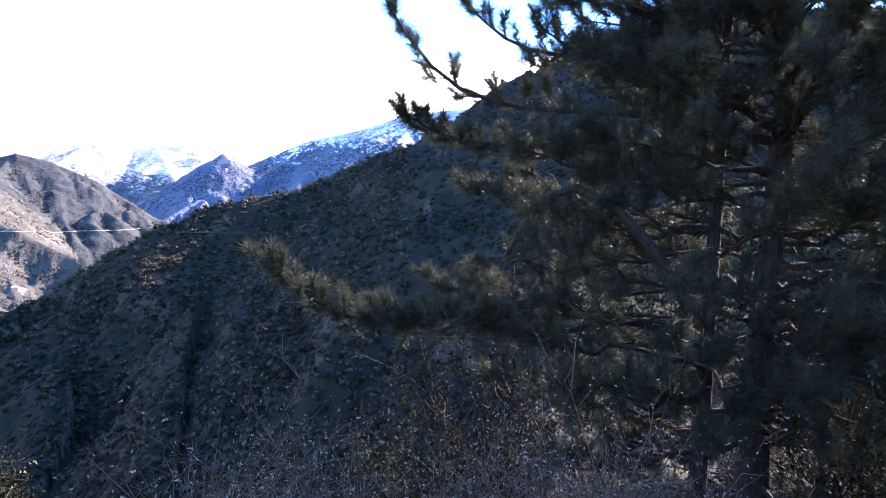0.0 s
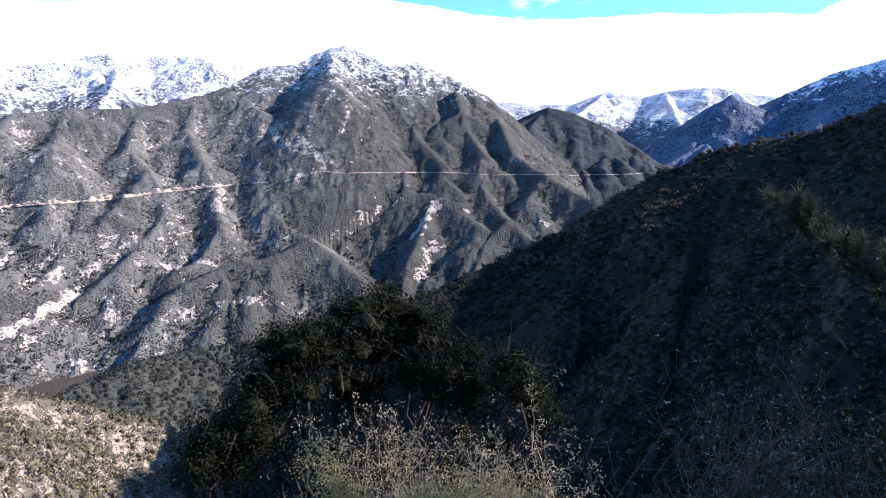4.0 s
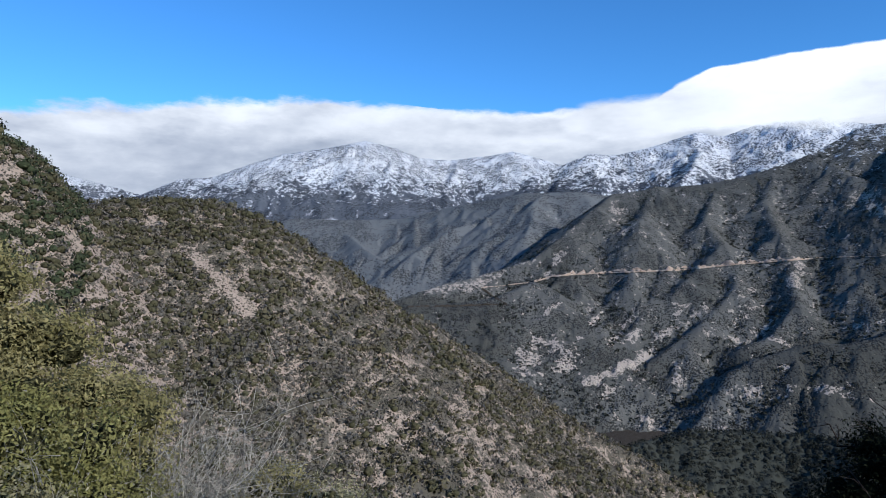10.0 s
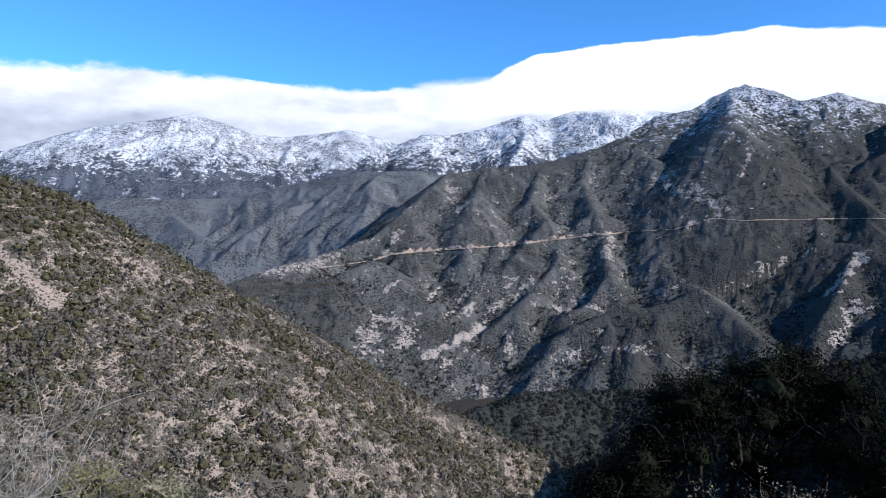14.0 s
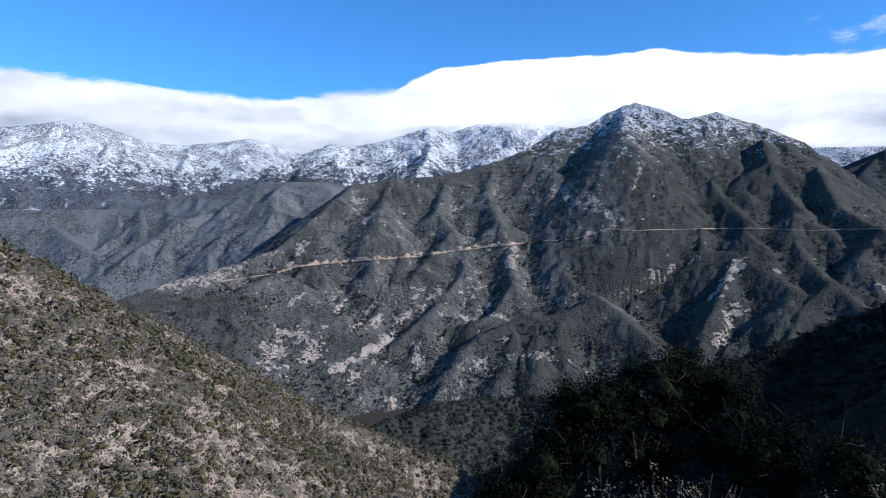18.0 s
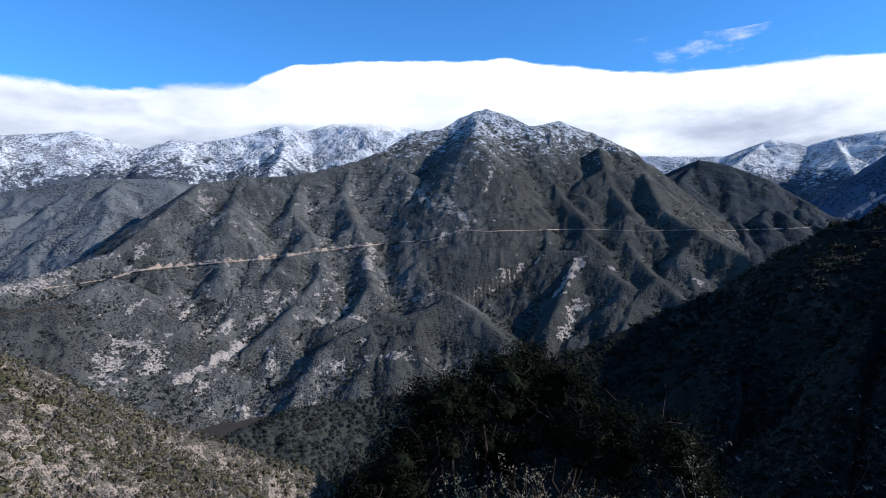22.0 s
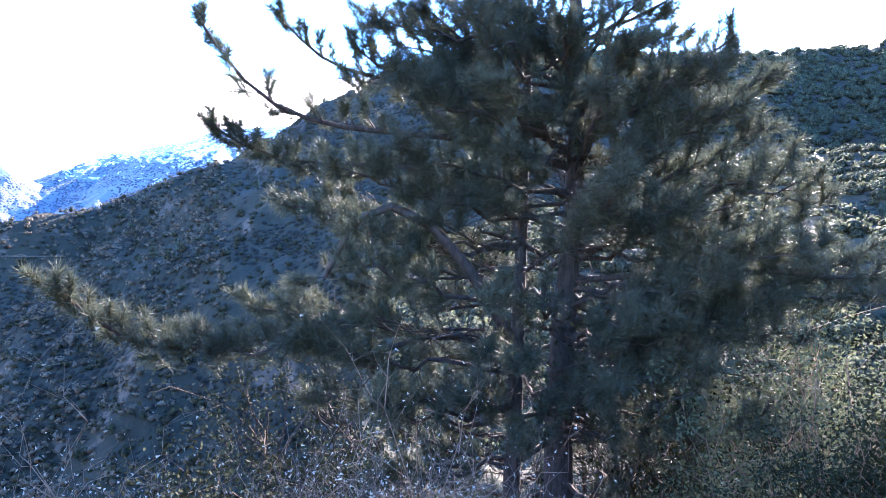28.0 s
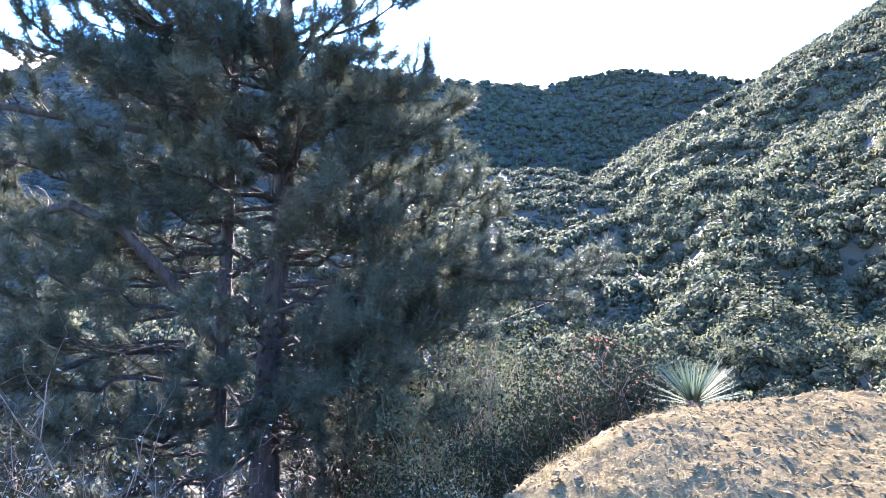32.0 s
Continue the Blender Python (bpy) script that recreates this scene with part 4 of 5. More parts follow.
# ---- mountain highway ----
def contour_road(name, rows, height, near, far, label, bank=9.0, stuff=None):
    """A bench road that follows the slope at given heights: bearing, angle above the eye."""
    rows = np.array(rows)
    b = np.arange(rows[0, 0], rows[-1, 0], 0.12)
    el = np.interp(b, rows[:, 0], rows[:, 1])
    r = np.linspace(near, far, 700)
    A, R = np.radians(b)[:, None], r[None, :]
    H = height(-R * np.sin(A), R * np.cos(A))
    ang = np.degrees(np.arctan2(H - EYE, R + 0 * A))
    first = np.argmax(ang > el[:, None], axis=1)
    rr = r[np.maximum(first - 1, 0)]
    seen = first > 2
    z = EYE + rr * np.tan(np.radians(el))
    rng = np.random.default_rng(len(b))
    cut = bank * (0.2 + 2.0 * np.clip(pnoise(b * 1.1, b * 0 + 3.3, 9) + 0.7 * pnoise(b * 4.1, b * 0 + 1.3, 10) + 0.2, 0, 1))
    k = min(1.0, bank / 5)
    rows3 = [(rr - 6 * k, z - 2.5 * k), (rr - 5 * k, z), (rr + 1.5 * k, z + 0.3 * k), (rr + 3.5 * k, z + cut), (rr + 14 * k, z + cut + k * 0.6)]
    v = np.stack([np.stack([-q * np.sin(np.radians(b)), q * np.cos(np.radians(b)), zz], -1) for q, zz in rows3], 1)
    n = len(rows3)
    k = np.arange(v.shape[0] * n).reshape(-1, n)
    f = np.stack([k[:-1, :-1], k[1:, :-1], k[1:, 1:], k[:-1, 1:]], -1)
    near_ok = (np.abs(np.diff(rr)) < 90) & seen[1:] & seen[:-1]
    ob = new(name, mesh_from(name, v.reshape(-1, 3), f[near_ok].reshape(-1, 4), stuff or M_CUT))
    return tagged(ob, label, "road", kind="structure")


M_CUT = soil_mat("road_cut", (0.42, 0.3, 0.21), (0.3, 0.22, 0.16), (0.5, 0.43, 0.36), 20.0)
contour_road("road_far", [(61.4, -1.5), (66.8, -2.1), (71.3, -2.7), (76.2, -3.0), (80.5, -3.3), (82.1, -3.5), (83.5, -4)], main_h, 1000, 2200, "pale highway bench cut across the mountain", 5.0)
contour_road("road_far", [(27, -0.35), (29.8, -0.55), (34.4, -0.42), (38.6, -0.53), (42.6, -0.34), (48.7, -0.42), (51.9, -0.5), (54.1, -0.33), (57.1, -1.28), (61.3, -1.5)], main_h, 1000, 2200, "narrow highway bench rounding the spurs", 1.0)
contour_road("road_far", [(24.5, -0.1), (27, -0.35), (34.2, -0.5)], dome_h, 1500, 2300, "highway bench crossing the round hill", 1.6)
contour_road("road_far", [(83.7, -4.1), (88.3, -4.65)], main_h, 1000, 1700, "old road on the lower shoulder", 1.2)
# Dark soil colour on these two tracks stands in for their shaded cuts.
contour_road("road_far", [(85.9, -6.05), (87.2, -5.4), (88.3, -4.65)], main_h, 1000, 1700, "old road dropping to the apron", 2.2, M_GROUND)
contour_road("road_far", [(85.9, -6.07), (90.5, -6.3), (95, -6.4)], main_h, 1000, 1700, "old track along the foot of the apron", 1.5, M_GROUND)
contour_road("road_near", [(15, -0.6), (24.2, -0.5)], shade_h, 200, 340, "highway bench notched in the shaded ridge", 0.6, M_GROUND)


# ---- trees and shrubs near the turnout ----
def part(name, data, parent, label="", kind=""):
    ob = new(name, data)
    ob.parent = parent
    return tagged(ob, label, kind=kind)


def tube(points, radii, sides=7):
    """A tapering limb along points: vertices and quads."""
    p, radii = np.asarray(points, float), np.asarray(radii, float)
    t = np.gradient(p, axis=0)
    t /= np.linalg.norm(t, axis=1)[:, None] + 1e-9
    ref = np.where(np.abs(t[:, 2:3]) > 0.9, np.array([[1.0, 0, 0]]), np.array([[0, 0, 1.0]]))
    u = np.cross(t, ref)
    u /= np.linalg.norm(u, axis=1)[:, None] + 1e-9
    w = np.cross(t, u)
    a = np.linspace(0, 2 * np.pi, sides, endpoint=False)
    ring = u[:, None, :] * np.cos(a)[None, :, None] + w[:, None, :] * np.sin(a)[None, :, None]
    v = p[:, None, :] + ring * radii[:, None, None]
    k = np.arange(len(p) * sides).reshape(-1, sides)
    k2 = np.roll(k, -1, axis=1)
    f = np.stack([k[:-1], k2[:-1], k2[1:], k[1:]], -1).reshape(-1, 4)
    return v.reshape(-1, 3), f


def bent(a, b, sag, rng, n=9, wob=0.04):
    """Points from a to b along a limb that sags and turns up at its end, with small kinks."""
    a, b = np.asarray(a, float), np.asarray(b, float)
    t = np.linspace(0, 1, n)[:, None]
    p = a + (b - a) * t
    L = np.linalg.norm(b - a)
    p[:, 2:] += -sag * L * np.sin(np.pi * t ** 0.8)
    p[1:-1] += rng.normal(size=(n - 2, 3)) * wob * L * 0.5
    return p


def tufts(at, way, rng, needles=25, length=0.26, width=0.012):
    """Brushes of long needles at places `at`, sweeping forward along `way`: triangles."""
    n = len(at)
    d = rng.normal(size=(n, needles, 3))
    d /= np.linalg.norm(d, axis=2)[..., None]
    d = d * 0.8 + np.asarray(way)[:, None, :] * 0.62
    d /= np.linalg.norm(d, axis=2)[..., None]
    L = length * rng.uniform(0.7, 1.15, (n, needles, 1))
    side = np.cross(d, rng.normal(size=(n, needles, 3)))
    side /= np.linalg.norm(side, axis=2)[..., None] + 1e-9
    root = np.asarray(at)[:, None, :] - np.asarray(way)[:, None, :] * rng.uniform(0, 0.1, (n, needles, 1))
    tri = np.stack([root - side * width * 0.5, root + side * width * 0.5, root + d * L], 2)
    return tri.reshape(-1, 3), np.arange(n * needles * 3).reshape(-1, 3)


def unit(v):
    return v / (np.linalg.norm(v, axis=-1, keepdims=True) + 1e-9)


def pine_limb(tree, a, b, radius, rng, sag=0.06, leafy=1.0, start=0.25, spray=1.1, label="", bare=0, via=(), needles=25):
    """One limb with its side twigs (a part), and the needles it bears (a sub-part)."""
    pts = bent(a, b, sag, rng, 11)
    if via:
        way_points = np.array([a, *via, b])
        run = np.concatenate([[0], np.cumsum(np.linalg.norm(np.diff(way_points, axis=0), axis=1))])
        u = np.linspace(0, run[-1], 13)
        pts = np.stack([np.interp(u, run, way_points[:, k]) for k in range(3)], 1)
        pts[1:-1] = pts[:-2] * 0.25 + pts[1:-1] * 0.5 + pts[2:] * 0.25
    L = np.linalg.norm(np.asarray(b) - np.asarray(a))
    wood, green = Bag(), Bag()
    wood.add(*tube(pts, np.linspace(radius, radius * 0.22, len(pts)), 6))
    at, way = [], []
    count = int(L * 4.6 * leafy)
    for i in range(count):
        t = start + (1 - start) * (i + rng.uniform(0, 1)) / max(1, count)
        k = t * (len(pts) - 1)
        j = min(int(k), len(pts) - 2)
        p = pts[j] + (pts[j + 1] - pts[j]) * (k - j)
        along = unit(pts[j + 1] - pts[j])
        out = unit(np.cross(along, rng.normal(size=3)))
        go = unit(along * 0.75 + out * 0.8 + np.array([0, 0, 0.3]))
        tl = max(0.3, spray * (1.1 - 0.7 * t) * rng.uniform(0.5, 1.1))
        tip_way = unit(go * 0.7 + np.array([0, 0, 0.75]))
        m = p + go * tl * 0.6
        q = m + tip_way * tl * 0.45
        wood.add(*tube(np.stack([p, m, q]), [radius * 0.2 + 0.004, 0.009, 0.006], 3))
        # a foxtail of needles over the outer end, and a side shoot
        for s in np.arange(0, min(0.42, tl * 0.75), 0.085):
            at.append(q - tip_way * s + rng.normal(size=3) * 0.012)
            way.append(unit(tip_way + rng.normal(size=3) * 0.12))
        if rng.uniform() < 0.75:
            w2 = unit(go + rng.normal(size=3) * 0.6 + np.array([0, 0, 0.5]))
            q2 = m + w2 * rng.uniform(0.18, 0.36)
            wood.add(*tube(np.stack([m, q2]), [0.007, 0.005], 3))
            for s in np.arange(0, 0.26, 0.085):
                at.append(q2 - w2 * s)
                way.append(w2)
    for i in range(int(bare * L)):
        k = rng.uniform(0.08, 0.75) * (len(pts) - 1)
        j = min(int(k), len(pts) - 2)
        p = pts[j] + (pts[j + 1] - pts[j]) * (k - j)
        go = unit(unit(pts[j + 1] - pts[j]) * 0.7 + rng.normal(size=3) * np.array([0.6, 0.6, 0.35]))
        m = p + go * rng.uniform(0.25, 0.6)
        q = m + unit(go + rng.normal(size=3) * 0.5) * rng.uniform(0.2, 0.5)
        wood.add(*tube(np.stack([p, m, q]), [0.012, 0.008, 0.004], 3))
    end_way = unit(unit(pts[-1] - pts[-2]) * 0.7 + np.array([0, 0, 0.5]))
    for s in np.arange(0, 0.5, 0.08):
        at.append(pts[-1] - end_way * s * 0.6 + np.array([0, 0, 0.05]))
        way.append(end_way)
    limb = part("limb", wood.mesh("limb", M_BARK), tree, label)
    if at:
        green.add(*tufts(np.array(at), np.array(way), rng, needles))
        part("foliage", green.mesh("foliage", M_NEEDLE, smooth=False), limb, kind="stuff")
    return limb


def on_ground(bearing, dist, sink=0.1):
    x, y, _ = toward(bearing, dist, 0)
    return np.array([x, y, float(ground_height(np.array([x]), np.array([y]))[0]) - sink])


def near_pine():
    rng = np.random.default_rng(5)
    base = on_ground(-26.6, 14.0, 0.4)
    tree = tagged(new("pine_tree"), "tall dark pine with long needles and arching limbs", "pine tree")
    T = lambda z: np.array([base[0] + 0.25 * math.sin(z * 0.35), base[1] + 0.15 * math.cos(z * 0.4), z])
    zs = np.linspace(base[2], 8.6, 16)
    bag = Bag()
    bag.add(*tube([T(z) for z in zs], np.linspace(0.42, 0.1, 16), 14))
    part("trunk", bag.mesh("trunk", M_BARK), tree)
    base2 = on_ground(-20.6, 13.2, 0.4)
    S = lambda z: np.array([base2[0] + 0.06 * (z - base2[2]), base2[1] + 0.02 * (z - base2[2]), z])
    zs2 = np.linspace(base2[2], 7.5, 12)
    bag = Bag()
    bag.add(*tube([S(z) for z in zs2], np.linspace(0.24, 0.05, 12), 10))
    part("trunk", bag.mesh("trunk", M_BARK), tree, "thinner second stem of the pine")
    # the limbs that stand out against sky and slope
    P = lambda bearing, dist, el: np.array(toward(bearing, dist, el))
    pine_limb(tree, T(3.2), P(4.9, 12.5, 18.6), 0.1, rng, 0.09, 0.55, 0.45, 1.0, needles=34, via=(P(-16, 13.2, 9.6), P(-8.8, 13, 9.9), P(-2.3, 12.7, 11.0), P(1.3, 12.6, 13.6)))
    pine_limb(tree, T(4.6), P(-1.9, 12.8, 18.9), 0.09, rng, 0.08, 0.55, 0.4, 1.0, needles=34, via=(P(-15.6, 13.3, 14.0), P(-8.8, 13, 14.4), P(-4.8, 12.8, 15.9)))
    pine_limb(tree, T(1.8), P(3.7, 12.0, 10.0), 0.09, rng, 0.05, 1.3, 0.35, 0.8, needles=40, via=(P(-14, 13, 7), P(-4, 12.5, 7), P(1.2, 12.2, 8.1)))
    pine_limb(tree, S(-0.6), P(15.0, 11.4, -2.6), 0.09, rng, 0.09, 0.75, 0.6, 1.0, needles=34, via=(P(-8, 12.4, -6), P(2, 12, -8.4), P(6.8, 11.8, -8.4), P(11.3, 11.6, -7.4), P(13, 11.5, -5)))
    pine_limb(tree, S(-0.4), P(7.0, 11.5, -7.6), 0.08, rng, 0.02, 1.3, 0.4, 0.9)
    # the bare arching limb
    arch = np.stack([S(-0.6), P(-19.6, 12.6, -4.6), P(-17.8, 12.2, -1.8), P(-14.8, 12.0, 1.7), P(-11.4, 12.0, 3.4), P(-9.0, 12, 2.6), P(-7, 12.1, 0.2), P(-5.5, 12.2, -2.6)])
    bag = Bag()
    bag.add(*tube(arch, np.linspace(0.13, 0.05, len(arch)), 8))
    part("limb", bag.mesh("limb", M_BARK), tree, "bare limb that arches over and down")
    # whorls up both stems
    for stem, lo, hi, gap, reach in ((T, -4.2, 8.2, 0.38, 4.4), (S, -5.0, 6.5, 0.55, 2.9)):
        z = lo
        k = 0
        while z < hi:
            a = k * 2.4 + rng.uniform(-0.4, 0.4)
            f = (z - lo) / (hi - lo)
            L = reach * (0.75 + 0.35 * math.sin(f * 2.6)) * (1 - 0.72 * f ** 2) * rng.uniform(0.75, 1.15)
            end = stem(z) + np.array([L * math.cos(a), L * math.sin(a), L * rng.uniform(-0.3, 0.3) + 0.3])
            pine_limb(tree, stem(z), end, 0.034 + 0.008 * L, rng, 0.07, 1.05, 0.36, 0.95, "", 9)
            z += gap * rng.uniform(0.7, 1.3)
            k += 1
    # heavy boughs on the side of the turnout
    for b, d, el, stem in ((-2, 12, 3.5, T), (-6, 11.5, 7, T), (1, 12, -5, S), (-3, 11.5, -8, S), (-8, 11, -2, S), (-12, 11.5, 9, T), (-33, 12, 8, T), (-36, 12, 3, T), (-40, 12, -2, T),
                           (-33, 11, -6, T), (-38, 11.5, -10, T), (-30, 11, 13, T), (-37, 12, 14, T), (-20, 11, 14, T), (-12, 11.5, 14.5, T), (-8, 12, 17, T), (-30, 11, -12, T), 
                           (-17, 11, -13, S), (-10, 11, -13, S), (-42, 12, 6, T), (-32, 12, 17, T), (-26, 11, 19, T), (-18, 11, 19.5, T), (-44, 12.5, -7, T), (-45, 12.5, -13, T)):
        end = P(b, d, el)
        z = min(max(end[2] - 0.8, -5.5), 7.6)
        pine_limb(tree, stem(z), end, 0.07, rng, 0.05, 1.25, 0.42, 1.1, "", 5)
    for b, d, el in ((-42, 12.5, 9), (-43, 13, 13), (-45, 13, 5), (-40, 12.5, 16), (-43, 12, 1), (-46, 13, 0), (-40, 12, 11), (-44, 12.5, -4)):
        end = P(b, d, el)
        pine_limb(tree, T(min(max(end[2] - 1.2, -4), 7)), end, 0.07, rng, 0.05, 1.0, 0.3, 1.15)
    # the dense inner crown
    for k in range(38):
        f = (k * 0.618) % 1
        b = -1 - 20 * f if k % 2 else -31 - 15 * f
        el = rng.uniform(-16, 5)
        end = P(b, rng.uniform(11.5, 14.5), el)
        stem = S if b > -22 else T
        z = min(max(end[2] - rng.uniform(-0.3, 1.2), -5.5), 6.5)
        pine_limb(tree, stem(z), end, 0.045, rng, 0.05, 0.75, 0.45, 0.9, "", 10)
    # the full upper crown
    for k in range(30):
        b = -7 - 33 * ((k * 0.618) % 1)
        el = rng.uniform(9, 23)
        end = P(b, rng.uniform(11.5, 15), el)
        pine_limb(tree, T(min(max(end[2] - rng.uniform(0, 1.4), 1), 8.2)), end, 0.05, rng, 0.04, 1.2, 0.3, 1.0)
    # the long lit bough on the side of the gully
    pine_limb(tree, T(0.8), P(-55.5, 12.5, -0.8), 0.08, rng, 0.04, 1.2, 0.4, 0.7, via=(P(-40, 13, -2), P(-49, 12.8, -3)))
    pine_limb(tree, T(0.4), P(-52.5, 12.5, -4.5), 0.07, rng, 0.04, 1.2, 0.4, 0.8, via=(P(-40, 13, -4),))
    # sprays that reach out over the berm side
    for el, b in ((3.6, -46.5), (-1.0, -48), (6.5, -44), (-5, -46), (11.5, -41.5), (14.5, -40)):
        pine_limb(tree, T(1.6 + 14 * math.tan(radians(el)) - 1.2), P(b, 13.2, el), 0.07, rng, 0.05, 1.1, 0.3, 1.0)
    return tree


near_pine()


def leaves_at(at, rng, size, count, spread):
    """Loose leaves round each place: quads folded to a point."""
    n = len(at) * count
    c = np.repeat(np.asarray(at), count, axis=0) + rng.normal(size=(n, 3)) * spread
    d = unit(rng.normal(size=(n, 3)) + np.array([0, 0, 0.5]))
    w = unit(np.cross(d, rng.normal(size=(n, 3))))
    s = size * rng.uniform(0.6, 1.3, (n, 1))
    if size < 0.075:
        return np.stack([c - w * s * 0.3, c + w * s * 0.3, c + d * s * 1.1], 1).reshape(-1, 3), np.arange(n * 3).reshape(-1, 3)
    v = np.stack([c, c + d * s * 0.5 + w * s * 0.28, c + d * s, c + d * s * 0.5 - w * s * 0.28], 1)
    return v.reshape(-1, 3), np.arange(n * 4).reshape(-1, 4)


def branchy(tree, base, height, spread, stems, rng, bark, leaf, leaf_size=0.07, leaf_count=40, clumps=6, cloud=0.28, radius=0.06, lean=(0, 0), forks=3, low=0.25, straight=0.12, wood_name="branch"):
    """Stems that fork twice, each a part, with leaves about the outer twigs as its sub-part."""
    for s in range(stems):
        a = s * 2.4 + rng.uniform(-0.5, 0.5)
        reach = spread * rng.uniform(0.55, 1.0)
        tip = np.asarray(base) + np.array([reach * math.cos(a) + lean[0], reach * math.sin(a) + lean[1], height * rng.uniform(0.65, 1.0)])
        root = np.asarray(base) + np.array([math.cos(a), math.sin(a), 0]) * radius * 1.2
        pts = bent(root, tip, -0.05, rng, 8, straight)
        wood = Bag()
        wood.add(*tube(pts, np.linspace(radius, radius * 0.2, 8), 5))
        ends = [pts[-1], pts[-2], pts[-3]]
        L = np.linalg.norm(tip - root)
        for f in range(forks * 2):
            j = rng.integers(2, 7)
            go = unit(unit(pts[-1] - pts[0]) * 0.6 + rng.normal(size=3) * 0.7 + np.array([0, 0, 0.25]))
            q = pts[j] + go * L * rng.uniform(0.2, 0.42)
            tw = bent(pts[j], q, -0.04, rng, 5, straight)
            wood.add(*tube(tw, np.linspace(radius * 0.4, radius * 0.1, 5), 3))
            ends += [tw[-1], tw[-2]]
            for g in range(3):
                j2 = rng.integers(1, 5)
                q2 = tw[j2] + unit(go + rng.normal(size=3) * 0.8) * L * rng.uniform(0.08, 0.2)
                wood.add(*tube(np.stack([tw[j2], (tw[j2] + q2) / 2 + rng.normal(size=3) * 0.02 * L, q2]), [radius * 0.16, radius * 0.1, radius * 0.05], 3))
                ends.append(q2)
        limb = part(wood_name, wood.mesh(wood_name, bark), tree)
        if leaf is not None:
            e = np.array(ends)
            keep = e[:, 2] > base[2] + low * height * rng.uniform(0.5, 1.2, len(e))
            e = e[keep] if keep.any() else e[:1]
            v, f = leaves_at(e, rng, leaf_size, leaf_count, cloud)
            part("foliage", mesh_from("foliage", v, f, leaf, smooth=False), limb, kind="stuff")


def shrub(name, label, category, bearing, dist, height, spread, stems, seed, bark, leaf, sink=0.1, group="", **more):
    rng = np.random.default_rng(seed)
    base = on_ground(bearing, dist, sink)
    tree = tagged(new(name), label, category, group)
    branchy(tree, base, height, spread, stems, rng, bark, leaf, **more)
    return tree


M_TWIG = bark_mat("brown_twig", (0.1, 0.066, 0.048), (0.17, 0.115, 0.08), 0.03)
M_GREYTWIG = bark_mat("grey_twig", (0.34, 0.305, 0.25), (0.48, 0.44, 0.37), 0.03)
M_PALETWIG = bark_mat("pale_twig", (0.26, 0.2, 0.145), (0.36, 0.29, 0.215), 0.03)
M_BUSH = leaf_mat("yellow_green_leaf", (0.3, 0.262, 0.105), (0.43, 0.37, 0.17), 0.5, 0.4)
M_SAGE = leaf_mat("sage_leaf", (0.11, 0.11, 0.062), (0.15, 0.14, 0.08), 1.0, 0.3)
M_GREYLEAF = leaf_mat("grey_leaf", (0.27, 0.25, 0.2), (0.34, 0.31, 0.25), 1.0, 0.3)
M_PALELEAF = leaf_mat("pale_leaf", (0.36, 0.3, 0.2), (0.3, 0.27, 0.17), 0.6, 0.3)
M_FRESHLEAF = leaf_mat("fresh_leaf", (0.25, 0.24, 0.08), (0.36, 0.33, 0.125), 0.5, 0.4)
M_PALEBUSH = leaf_mat("pale_tip_leaf", (0.3, 0.28, 0.13), (0.46, 0.41, 0.24), 0.3, 0.35)
# Core of the bushes, coloured darker than their leaves as inner shade.
M_BUSHCORE = leaf_mat("bush_shade", (0.1, 0.094, 0.042), (0.13, 0.12, 0.056), 0.5, 0.1, 0.9, 0.02, 0.05)
M_RED = leaf_mat("red_leaf", (0.2, 0.06, 0.05), (0.16, 0.08, 0.055), 1.0, 0.4)
M_BLADE = leaf_mat("yucca_blade", (0.06, 0.085, 0.055), (0.085, 0.11, 0.07), 1.0, 0.15, 0.8)
M_STRAW = leaf_mat("dry_grass", (0.13, 0.103, 0.04), (0.1, 0.08, 0.034), 0.6, 0.3)
M_STONE = soil_mat("pale_stone", (0.075, 0.06, 0.036), (0.056, 0.045, 0.027), (0.1, 0.083, 0.054), 0.3)


